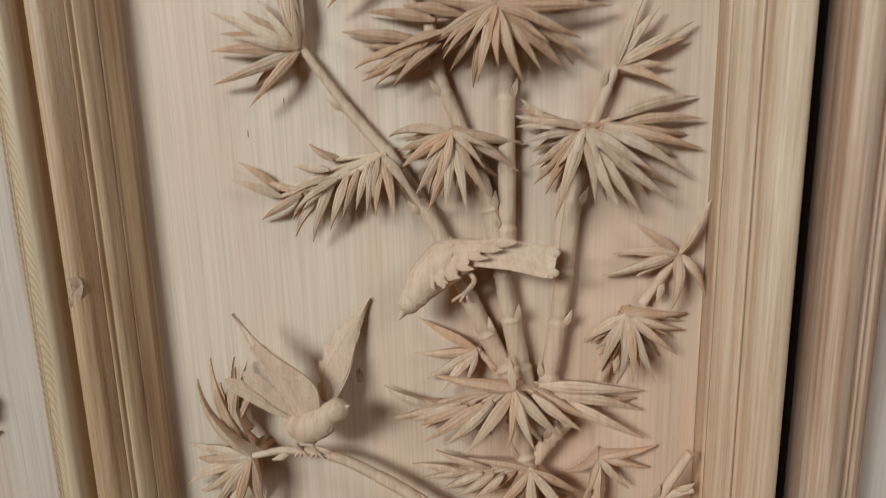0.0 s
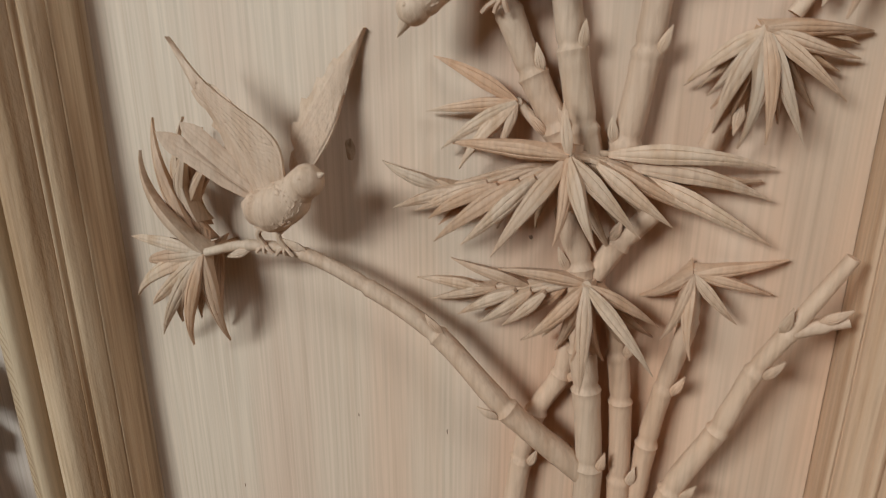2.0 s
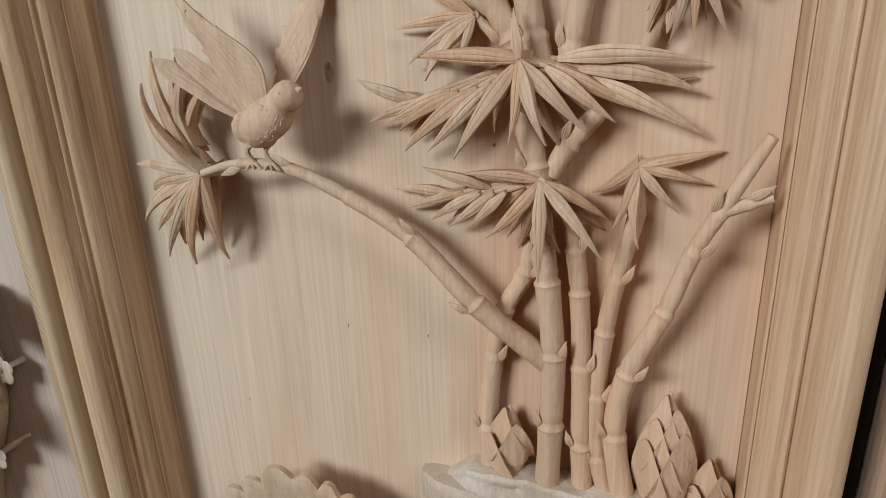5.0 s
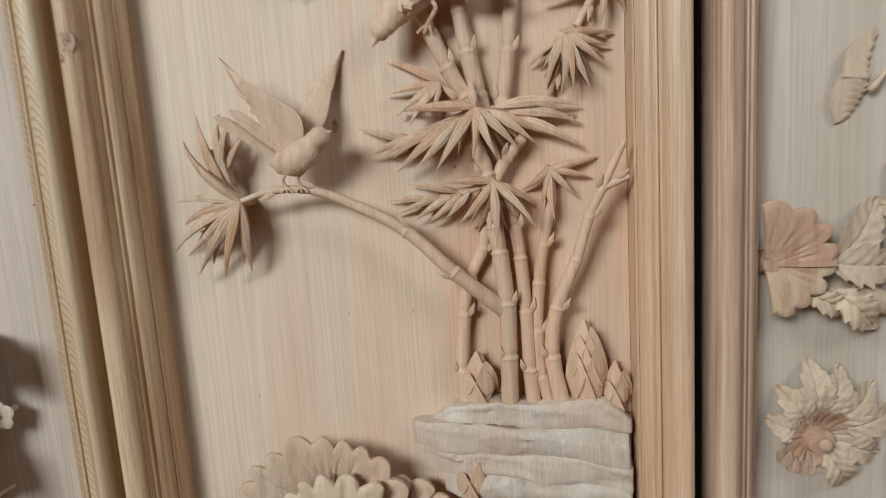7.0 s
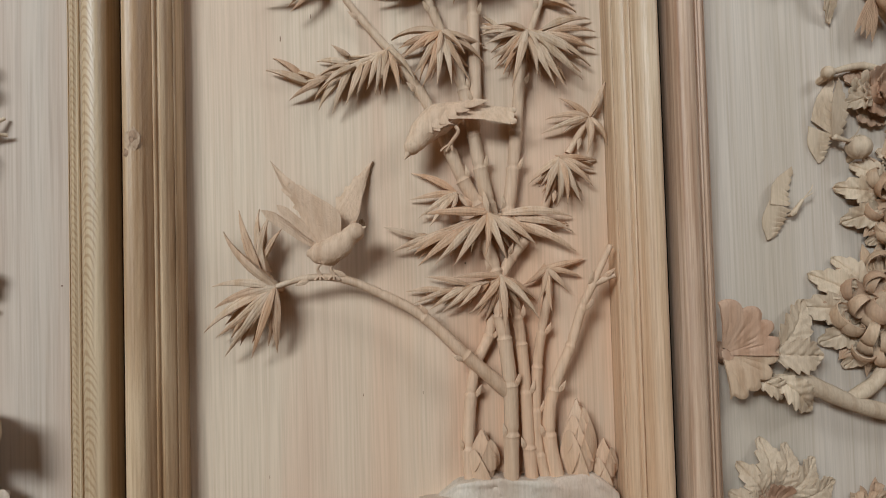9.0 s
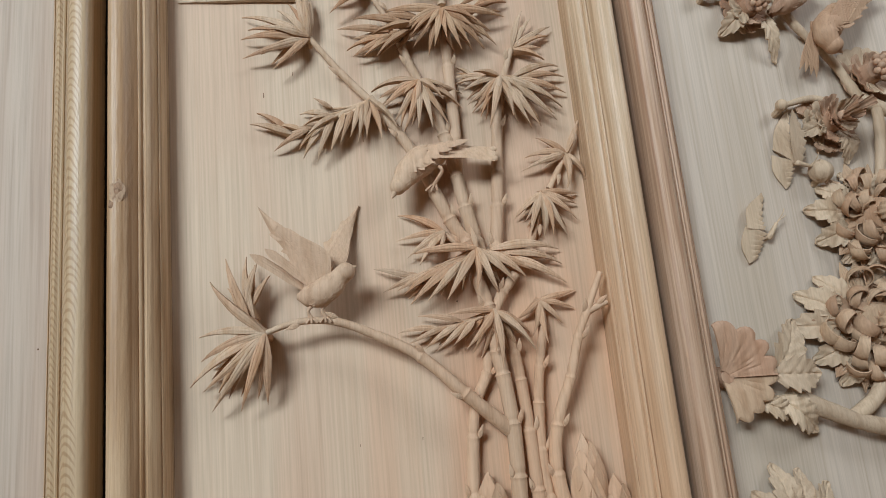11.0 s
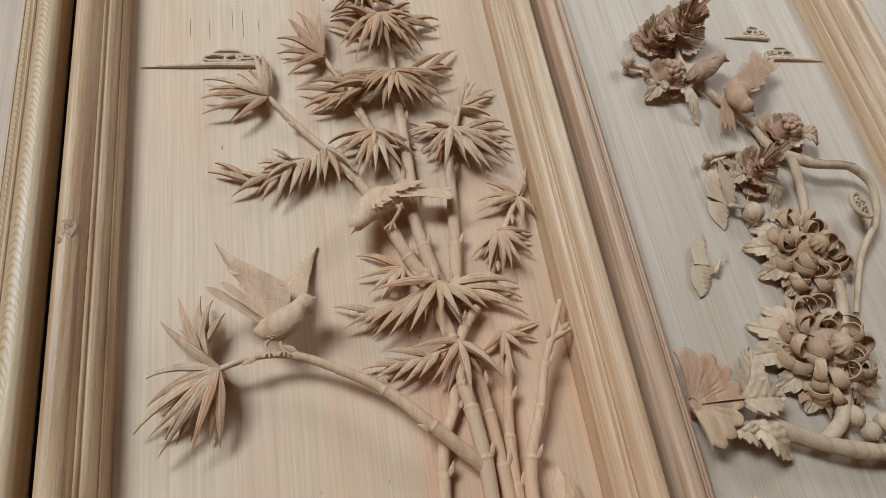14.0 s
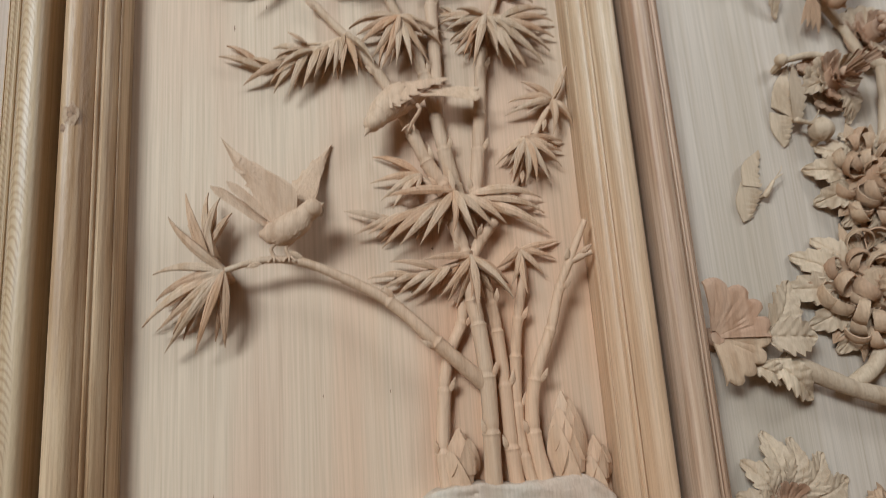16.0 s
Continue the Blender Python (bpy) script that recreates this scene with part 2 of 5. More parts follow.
def screen_panel(label, board, stile_l, stile_r, edge_l, edge_r):
    p = tagged(empty("folding_screen"), label, "screen", "carved screen leaves")
    part("board", box(-HALF + 0.0512, HALF - 0.0512, 0.0, 0.018, Z0, Z1), board, p, smooth=False)
    part("stile", extrude_profile([(-HALF + u, d) for u, d in edge_l], Z0, Z1), stile_l, p, "moulded upright with stepped beads")
    part("stile", extrude_profile([(HALF - u, d) for u, d in edge_r], Z0, Z1), stile_r, p, "moulded upright with stepped beads")
    part("rail", box(-HALF + 0.002, HALF - 0.002, -0.052, 0.03, Z1, Z1 + 0.09, 0.006), stile_l, p)
    part("rail", box(-HALF + 0.002, HALF - 0.002, -0.052, 0.03, 0.0, Z0, 0.006), stile_r, p)
    return p


# near-black colour for the shade deep between the leaves
GAP_SHADE = wood("gap_shade_black", (0.013, 0.010, 0.007), (0.009, 0.007, 0.005), grain=60, patch=(0.010, 0.008, 0.006), rough=0.95)
main_panel = screen_panel("pale unvarnished wooden screen leaf carved with bamboo and birds", BOARD, STILE, STILE_PALE, SQUARE_EDGE, SQUARE_EDGE)
left_frame = pose(-0.6198, 0.004, 0)
right_frame = pose(0.6214, 0.0303, 0, 0, 0, 3.5)
FRAME = left_frame
left_panel = screen_panel("pale unvarnished wooden screen leaf carved with plum blossom", BOARD_LEFT, STILE, STILE_FIGURED, SQUARE_EDGE, SQUARE_EDGE)
FRAME = right_frame
right_panel = screen_panel("greyish unvarnished wooden screen leaf carved with chrysanthemums", BOARD_RIGHT, STILE_RED, STILE_PALE, SQUARE_EDGE, SQUARE_EDGE)
FRAME = Matrix.Identity(4)

FRAME = right_frame @ pose(0.609, 0.010, 0, 0, 0, 2.0)
far_panel = screen_panel("pale unvarnished wooden screen leaf beside the chrysanthemum leaf", BOARD_RIGHT, STILE_PALE, STILE_PALE, SQUARE_EDGE, SQUARE_EDGE)
FRAME = Matrix.Identity(4)

# added strips, no real trim: they paint the gaps' deep shade
structure("trim_gap_left", box(-0.3185, -0.3012, -0.008, 0.060, 0.0, 2.40), GAP_SHADE, "added black strip standing in for the shade deep between screen leaves")
structure("trim_gap_right", box(0.3012, 0.3185, -0.010, 0.060, 0.0, 2.40), GAP_SHADE, "added black strip standing in for the shade deep between screen leaves")


# ---- knots and pin marks in the wood ----
def knot(name, x, y, z, rx, rz, parent, bulge, material=None):
    bm = bmesh.new()
    g = bmesh.ops.create_uvsphere(bm, u_segments=20, v_segments=12, radius=1.0)
    for v in g["verts"]:
        k = 1 + 0.34 * noise.noise(v.co * 1.6 + Vector((x, y, z)) * 30)
        v.co = Vector((x + rx * v.co.x * k, y + bulge * v.co.y, z + rz * v.co.z * k))
    part(name, bm, material or KNOT_WOOD, parent, "brown knot")


knot("knot", -0.2880, -0.0562, 1.3140, 0.0078, 0.0140, main_panel, 0.0012, KNOT_RING)
knot("knot", -0.2870, -0.0568, 1.3165, 0.0046, 0.0070, main_panel, 0.0010)
knot("knot", -0.2930, -0.0562, 1.2995, 0.0036, 0.0050, main_panel, 0.0010)
knot("knot", -0.0470, 0.0, 1.2200, 0.0034, 0.0072, main_panel, 0.0004, KNOT_RING)
for kx, kz, ka, kb in ((0.0745, 1.1715, 0.0012, 0.0014), (-0.138, 1.443, 0.0006, 0.0036), (-0.102, 1.470, 0.0004, 0.003), (0.02, 1.02, 0.0004, 0.002),
                       (-0.16, 0.93, 0.0004, 0.002), (-0.05, 1.02, 0.0004, 0.0015), (0.10, 1.655, 0.0004, 0.003)):
    knot("pin_knot", kx, 0.0, kz, ka, kb, main_panel, 0.0004)
for kx, kz, kb in ((-0.120, 1.655, 0.022), (-0.106, 1.645, 0.026), (-0.150, 1.635, 0.018), (-0.085, 1.640, 0.014), (-0.175, 1.640, 0.016)):
    knot("drying_crack", kx, 0.0, kz, 0.0005, kb, main_panel, 0.0004)
knot("pin_knot", -0.392, 0.004, 1.158, 0.001, 0.001, left_panel, 0.0005)


# ---- carving helpers: all sizes in metres, in the panel's own frame (x across, z up, -y out of the board) ----
def spline(pts, per=12):
    """Points along a smooth curve through the given ones."""
    p = [Vector(q) for q in pts]
    p = [2 * p[0] - p[1]] + p + [2 * p[-1] - p[-2]]
    res = []
    for i in range(1, len(p) - 2):
        a, b, c, d = p[i - 1:i + 3]
        for k in range(per):
            t = k / per
            res.append(0.5 * (2 * b + (c - a) * t + (2 * a - 5 * b + 4 * c - d) * t * t + (3 * b - a - 3 * c + d) * t ** 3))
    res.append(p[-2])
    return res


def tube(bm, pts, radii, seg=12, flat=1.0):
    """A closed tube along points, one radius a point; flat squeezes it towards the board."""
    rings = []
    up = Vector((0, -1, 0))
    for i, p in enumerate(pts):
        d = (pts[min(i + 1, len(pts) - 1)] - pts[max(i - 1, 0)])
        d = d.normalized() if d.length > 1e-9 else Vector((0, 0, 1))
        s = d.cross(up)
        s = s.normalized() if s.length > 1e-4 else Vector((1, 0, 0))
        n = s.cross(d).normalized()
        rings.append([bm.verts.new(p + radii[i] * (math.cos(a) * s + flat * math.sin(a) * n)) for a in (2 * math.pi * k / seg for k in range(seg))])
    for a, b in zip(rings, rings[1:]):
        for k in range(seg):
            bm.faces.new((a[k], a[(k + 1) % seg], b[(k + 1) % seg], b[k]))
    bm.faces.new(rings[0][::-1])
    bm.faces.new(rings[-1])


ACROSS = ((-1.0, 0.0), (-0.78, 0.62), (-0.58, 0.86), (-0.46, 0.58), (-0.34, 0.95), (-0.1, 1.0), (0.0, 0.62), (0.1, 1.0), (0.34, 0.95), (0.46, 0.58), (0.58, 0.86), (0.78, 0.62), (1.0, 0.0))


def blade(bm, base, tip, width, arch=0.1, sag=0.05, roll=0.0, thick=0.0042, fat=0.36, relief=0.33, rows=10):
    """A pointed leaf, bowed outwards, with veins cut along it."""
    base, tip = Vector(base), Vector(tip)
    d = tip - base
    length = d.length
    dn = d.normalized()
    out = Vector((0, -1, 0))
    out = (out - out.dot(dn) * dn).normalized()
    side = dn.cross(out).normalized()
    out, side = math.cos(roll) * out + math.sin(roll) * side, math.cos(roll) * side - math.sin(roll) * out
    lift = Vector((0, 0, 1))
    top, low = [], []
    for i in range(rows + 1):
        s = i / rows
        w = width * 0.5 * min(1.0, 0.34 + 1.9 * s) * (1 - max(0.0, (s - fat) / (1 - fat)) ** 1.7) if s < 1 else 0.0003
        w = max(w, 0.0003)
        c = base + d * s + out * (arch * length * 4 * s * (1 - s) * 0.6) + lift * (sag * length * 4 * s * (1 - s))
        grow = min(1.0, 6 * s + 0.3) * min(1.0, 4 * (1 - s) + 0.15)
        top.append([bm.verts.new(c + side * (w * a) + out * (relief * w * h * grow)) for a, h in ACROSS])
        th = thick * (0.4 + 0.6 * (1 - s))
        low.append([bm.verts.new(c + side * (w * a) - out * (th * (0.75 if abs(a) > 0.5 else 1.15))) for a in (-0.82, 0.0, 0.82)])
    k = len(ACROSS)
    for i in range(rows):
        for j in range(k - 1):
            bm.faces.new((top[i][j], top[i + 1][j], top[i + 1][j + 1], top[i][j + 1]))
        for j in range(2):
            bm.faces.new((low[i][j + 1], low[i + 1][j + 1], low[i + 1][j], low[i][j]))
        bm.faces.new((low[i][0], low[i + 1][0], top[i + 1][0], top[i][0]))
        bm.faces.new((top[i][-1], top[i + 1][-1], low[i + 1][-1], low[i][-1]))
    bm.faces.new([*top[0], *low[0][::-1]])
    bm.faces.new([*top[-1][::-1], *low[-1]])


KEEL = ((-1.0, 0.0), (-0.80, 0.34), (-0.52, 0.50), (-0.44, 0.28), (-0.34, 0.54), (0.0, 0.66), (0.34, 0.54), (0.44, 0.28), (0.52, 0.50), (0.80, 0.34), (1.0, 0.0))


def lance_leaf(bm, base, tip, width, arch=0.1, sag=0.05, roll=0.0, thick=0.0130, hook=0.0, rows=12):
    """A lance-shaped bamboo leaf with a keen point, two veins cut along it and steep undercut sides."""
    base, tip = Vector(base), Vector(tip)
    d = tip - base
    length = d.length
    dn = d.normalized()
    out = Vector((0, -1, 0))
    out = (out - out.dot(dn) * dn).normalized()
    side = dn.cross(out).normalized()
    out, side = math.cos(roll) * out + math.sin(roll) * side, math.cos(roll) * side - math.sin(roll) * out
    top, low = [], []
    for i in range(rows + 1):
        s = i / rows
        if s < 0.34:
            w = 0.30 + 0.70 * math.sin(s / 0.34 * math.pi / 2)
        else:
            f = (s - 0.34) / 0.66
            w = (1 - f) * (1 + 0.42 * f)
        w = max(0.0002, width * 0.5 * w)
        bow = 4 * s * (1 - s)
        c = base + d * s + out * (arch * length * bow * 0.6) + Vector((0, 0, sag * length * bow)) + side * (hook * length * (s * s - s))
        grow = min(1.0, 5 * s + 0.35)
        top.append([bm.verts.new(c + side * (w * a) + out * (0.42 * w * h * grow)) for a, h in KEEL])
        th = thick * (0.14 + 0.86 * (1 - s) ** 1.1)
        low.append([bm.verts.new(c + side * (w * a) - out * (th * f)) for a, f in ((-0.90, 0.55), (0.0, 1.1), (0.90, 0.55))])
    k = len(KEEL)
    for i in range(rows):
        for j in range(k - 1):
            bm.faces.new((top[i][j], top[i + 1][j], top[i + 1][j + 1], top[i][j + 1]))
        for j in range(2):
            bm.faces.new((low[i][j + 1], low[i + 1][j + 1], low[i + 1][j], low[i][j]))
        bm.faces.new((low[i][0], low[i + 1][0], top[i + 1][0], top[i][0]))
        bm.faces.new((top[i][-1], top[i + 1][-1], low[i + 1][-1], low[i][-1]))
    bm.faces.new([*top[0], *low[0][::-1]])
    bm.faces.new([*top[-1][::-1], *low[-1]])


def shell(bm, grid, normal, thick):
    """A curved sheet with thickness from a grid of points; normal points to its face."""
    a = [[bm.verts.new(p) for p in row] for row in grid]
    b = [[bm.verts.new(p - Vector(normal) * thick) for p in row] for row in grid]
    n, m = len(grid), len(grid[0])
    for i in range(n - 1):
        for j in range(m - 1):
            bm.faces.new((a[i][j], a[i][j + 1], a[i + 1][j + 1], a[i + 1][j]))
            bm.faces.new((b[i][j], b[i + 1][j], b[i + 1][j + 1], b[i][j + 1]))
    for i in range(n - 1):
        bm.faces.new((a[i][0], a[i + 1][0], b[i + 1][0], b[i][0]))
        bm.faces.new((a[i][-1], b[i][-1], b[i + 1][-1], a[i + 1][-1]))
    for j in range(m - 1):
        bm.faces.new((a[0][j], b[0][j], b[0][j + 1], a[0][j + 1]))
        bm.faces.new((a[-1][j], a[-1][j + 1], b[-1][j + 1], b[-1][j]))


def fix(bm):
    bmesh.ops.recalc_face_normals(bm, faces=bm.faces[:])
    return bm


def fan_leaf(centre, radius, a0, a1, lobes, tilt, thick=0.004, depth=0.0, notch=0.14, squash=1.0, rings=8, vein=0.0014):
    """A scalloped leaf: lobes round a centre, grooves between them; tilt lifts the rim off the board."""
    bm = bmesh.new()
    grid = []
    steps = lobes * 6
    for i in range(rings + 1):
        f = 0.12 + 0.88 * i / rings
        row = []
        for k in range(steps + 1):
            u = k / steps * lobes
            u += 0.22 * math.sin(u * 1.3 + radius * 70)
            a = radians(a0 + (a1 - a0) * k / steps)
            frac = u - math.floor(u)
            lobe = abs(math.sin(math.pi * frac)) ** 0.55
            r = radius * f * (1 - notch * (1 - lobe) * f * f) * (1 + 0.09 * f * noise.noise(Vector((math.floor(u) * 1.9, radius * 90, a0))))
            h = tilt * f ** 1.4 + depth * math.sin(f * math.pi) + vein * (min(1.0, 2.2 * lobe) - 0.7) * min(1, 2 * f) - 0.0012 * (0.35 < f < 0.9) * (abs(frac - 0.5) < 0.09) - 0.0022 * (i == rings)
            row.append(Vector(centre) + Vector((r * math.cos(a), -h, squash * r * math.sin(a))))
        grid.append(row)
    shell(bm, grid, (0, -1, 0), thick)
    return fix(bm)


def toothed_leaf(base, tip, width, lift=0.012, teeth=5, curl=0.0, thick=0.002, out0=0.0, fold=0.25):
    """A broad leaf with a toothed edge, a raised midrib fold and side veins."""
    bm = bmesh.new()
    base, tip = Vector(base), Vector(tip)
    d = tip - base
    n = Vector((0, -1, 0))
    side = d.normalized().cross(n).normalized()
    grid = []
    rows = teeth * 6
    for i in range(rows + 1):
        s = i / rows
        saw = 1 - 0.30 * (1 - (s * teeth) % 1.0) if 0 < i < rows else 0.6
        w = width * 0.5 * max(0.03, math.sin(math.pi * min(1, s * 0.93 + 0.07)) ** 0.7) * saw
        row = []
        for k in range(-7, 8):
            u = k / 7
            h = lift * math.sin(math.pi * min(s * 1.1, 1)) + fold * w * (abs(u) ** 1.3) * 0.6 + curl * s * s - 0.0017 * abs(math.sin(math.pi * (s * teeth - abs(u) * 1.2))) ** 8
            h -= 0.0018 * (k == 0)
            row.append(base + d * min(1.0, s + 0.05 * u * u * (s * teeth % 1.0) * (1 - s)) + side * (w * u) + n * (h + out0 * (1 - s)))
        grid.append(row)
    shell(bm, grid, (0, -1, 0), thick)
    return fix(bm)


def ball(bm, c, r, squash=(1, 1, 1), u=14, v=9):
    g = bmesh.ops.create_uvsphere(bm, u_segments=u, v_segments=v, radius=r)
    for w in g["verts"]:
        w.co = Vector((w.co.x * squash[0], w.co.y * squash[1], w.co.z * squash[2])) + Vector(c)


def curled_petal(centre, angle, r0, r1, h0, loop, width, turns=0.6, twist=0.0):
    """A chrysanthemum petal: a strap that runs out from the heart and rolls back, its roll leaning to one side."""
    bm = bmesh.new()
    rad = Vector((math.cos(angle), 0, math.sin(angle)))
    n0 = Vector((0, -1, 0))
    side0 = rad.cross(n0).normalized()
    path = []
    for i in range(7):
        s = i / 6
        path.append((r0 + (r1 - r0) * s, h0 * (1 - 0.35 * s * s), 0.5 + 0.5 * s, s * 0.5))
    rc, hc = r1, path[-1][1] + loop
    for i in range(1, 13):
        s = i / 12
        f = -math.pi / 2 + 2 * math.pi * turns * s
        q = loop * (1 - 0.30 * s)
        path.append((rc + q * math.cos(f), hc + q * math.sin(f), (1.0 - 0.75 * s * s), 0.5 + 0.5 * s))
    a, b = [], []
    base_h = path[6][1]
    for i, (r, h, w, g) in enumerate(path):
        r2, h2 = path[min(i + 1, len(path) - 1)][:2]
        r3, h3 = path[max(i - 1, 0)][:2]
        t = Vector((r2 - r3, h2 - h3)).normalized()
        ct, st = math.cos(twist * g), math.sin(twist * g)
        n = ct * n0 + st * side0
        side = ct * side0 - st * n0
        nn = rad * (-t.y) + n * t.x
        c = Vector(centre) + rad * r + n0 * min(h, base_h) + n * max(0.0, h - base_h)
        row = [c + side * (0.5 * width * w * u) + nn * (0.14 * width * u * u * w + 0.0006 * (k % 2)) for k, u in enumerate((-1, -0.66, -0.33, 0, 0.33, 0.66, 1))]
        a.append([bm.verts.new(p) for p in row])
        b.append([bm.verts.new(p - nn * 0.0015) for p in row])
    for i in range(len(a) - 1):
        for j in range(6):
            bm.faces.new((a[i][j], a[i][j + 1], a[i + 1][j + 1], a[i + 1][j]))
            bm.faces.new((b[i][j], b[i + 1][j], b[i + 1][j + 1], b[i][j + 1]))
        bm.faces.new((a[i][0], a[i + 1][0], b[i + 1][0], b[i][0]))
        bm.faces.new((a[i][-1], b[i][-1], b[i + 1][-1], a[i + 1][-1]))
    for row in (0, -1):
        for j in range(6):
            bm.faces.new((a[row][j], b[row][j], b[row][j + 1], a[row][j + 1]))
    return fix(bm)


def thing(name, at, label, category, group=""):
    return tagged(empty(name, at), label, category, group)


# ---- bamboo on the middle panel ----
rng = random.Random(7)
bamboo = thing("bamboo_carving", (0.12, 0.0, 0.915), "tall clump of bamboo carved from pale wood with pointed leaves", "carving")


def culm(points, radii, buds=True, material=None):
    pts = spline(points, 14)
    n = len(pts) - 1
    joints = [14 * k for k in range(1, len(points) - 1)]
    run = [0.0]
    for p, q in zip(pts, pts[1:]):
        run.append(run[-1] + (q - p).length)
    fine, rad = [], []
    steps = max(8, int(run[-1] / 0.0022))
    for i in range(steps + 1):
        want = run[-1] * i / steps
        k = max(0, min(n - 1, next((j - 1 for j, r in enumerate(run) if r >= want), n - 1)))
        f = (want - run[k]) / max(run[k + 1] - run[k], 1e-9)
        fine.append(pts[k].lerp(pts[k + 1], f))
        r = radii[0] + (radii[1] - radii[0]) * i / steps
        for j in joints:
            g = want - run[j]
            r *= 1 + 0.16 * math.exp(-(g / 0.0016) ** 2) - 0.11 * math.exp(-((g - 0.0042) / 0.0022) ** 2) + 0.05 * math.exp(-((g + 0.006) / 0.005) ** 2)
        rad.append(r * (1 + 0.03 * noise.noise(fine[-1] * 60)))
    bm = bmesh.new()
    tube(bm, fine, rad)
    ob = part("culm", fix(bm), material or CARVED, bamboo)
    if buds:
        for c, j in enumerate(joints):
            if c % 3 == 2:
                continue
            d = (pts[j + 1] - pts[j - 1]).normalized()
            s = d.cross(Vector((0, -1, 0))).normalized() * (1 if c % 2 else -1)
            r = radii[0] + (radii[1] - radii[0]) * j / n
            b = pts[j] + s * r * 0.75 + Vector((0, -0.55 * r, 0)) - d * 0.001
            bm = bmesh.new()
            blade(bm, b, b + d * 0.016 + s * 0.0040 + Vector((0, -0.0025, 0)), 0.0062, arch=0.12, sag=0, thick=0.003, rows=6)
            part("node_bud", fix(bm), CARVED, ob)
    return ob


def leaf_spray(x, y, z, leaves, wood_kind=None):
    """Leaves round a hub: each the tip's offset in mm and its depth, and where given the offset of its own base."""
    bm = bmesh.new()
    tube(bm, [Vector((x, 0.002, z - 0.004)), Vector((x, y * 0.5, z - 0.002)), Vector((x, y - 0.001, z))], [0.0045, 0.004, 0.0028], 10)
    for row in leaves:
        if len(row) == 5:
            tube(bm, [Vector((x, y + 0.003, z)), Vector((x + row[3] / 1900, (y + row[2] / 1000) / 2 + 0.004, z + row[4] / 1900)),
                      Vector((x + row[3] / 1000, (y + row[2] / 1000) / 2 + 0.002, z + row[4] / 1000))], [0.0022, 0.0018, 0.0016], 8)
    # high sprays get the copy with shade in its colour
    wood_kind = wood_kind or (LEAF_SHADE_RED if z > 1.52 and x > -0.05 else LEAF)
    hub = part("leaf_spray", fix(bm), wood_kind, bamboo)
    rows = [(tuple(r), wood_kind) for r in leaves]
    # further tiers between neighbours of a dense spray: one behind, its shade painted in, one short in front
    if len(leaves) >= 9:
        ring = sorted((tuple(r) for r in leaves), key=lambda r: math.atan2(r[1], r[0]))
        for p, q in zip(ring, ring[1:]):
            turn = math.atan2(q[1], q[0]) - math.atan2(p[1], p[0])
            if not 0.08 < turn < 0.75:
                continue
            mid = [(m + n) * 0.5 for m, n in zip(p[:2], q[:2])]
            foot = [(m + n) * 0.5 for m, n in zip((p[3:] or (0, 0)), (q[3:] or (0, 0)))]
            depth = 0.5 * (p[2] + q[2])
            if rng.random() < 0.85:
                f = rng.uniform(0.80, 0.98)
                rows.append(((mid[0] * f, mid[1] * f, 0.5 * depth + 4, *foot), LEAF_SHADE_RED))
            if z > 1.4 and rng.random() < 0.5:
                f = rng.uniform(0.50, 0.68)
                rows.append(((mid[0] * f + 0.3 * foot[0], mid[1] * f + 0.3 * foot[1], min(depth, 1000 * y) - 3, 0.6 * foot[0], 0.6 * foot[1]), wood_kind))
    for (dx, dz, yt, *own), kind in rows:
        bx, bz = own if own else (0, 0)
        yb = (y if not own else (y + yt / 1000) / 2) - rng.uniform(0.0, 0.004)
        base = Vector((x + bx / 1000, yb, z + bz / 1000))
        tip = Vector((x + dx / 1000, min(yt / 1000, -0.001) - rng.uniform(0.003, 0.008), z + dz / 1000))
        length = (tip - base).length
        bm = bmesh.new()
        side = abs(dx - bx) / max(1, abs(dx - bx) + abs(dz - bz))
        lance_leaf(bm, base, tip, min(0.0104, 0.0032 + 0.098 * length) * rng.uniform(0.86, 1.12), arch=rng.uniform(0.13, 0.25), sag=0.045 * side,
                   roll=rng.uniform(-0.45, 0.45), hook=rng.uniform(-0.10, 0.10))
        part("leaf", fix(bm), kind, hub)
    return hub


culm([(0.1182, -0.018, 0.8994), (0.1205, -0.018, 0.9706), (0.121, -0.018, 1.0279), (0.116, -0.018, 1.0818), (0.1122, -0.018, 1.1082), (0.1072, -0.018, 1.1611), (0.0989, -0.018, 1.1943), (0.0974, -0.018, 1.2328)], (0.0092, 0.0075))
culm([(0.1458, -0.012, 0.8959), (0.1424, -0.012, 0.9537), (0.1404, -0.012, 1.0175), (0.1369, -0.012, 1.0738), (0.1330, -0.012, 1.1050), (0.1290, -0.010, 1.1330)], (0.0085, 0.006))
culm([(0.1694, -0.011, 0.8943), (0.155, -0.011, 0.9443), (0.152, -0.011, 0.9951), (0.155, -0.011, 1.0465), (0.161, -0.011, 1.0862), (0.1707, -0.011, 1.1325), (0.1703, -0.011, 1.1593)], (0.0078, 0.005))
culm([(0.1788, -0.014, 0.8949), (0.1658, -0.014, 0.9676), (0.172, -0.018, 1.0207), (0.1923, -0.024, 1.0719), (0.2055, -0.03, 1.1158), (0.2172, -0.034, 1.1417), (0.2389, -0.038, 1.1873)], (0.0095, 0.0036))
culm([(0.2186, -0.034, 1.143), (0.2321, -0.034, 1.1485), (0.2436, -0.034, 1.1527)], (0.0042, 0.0034))
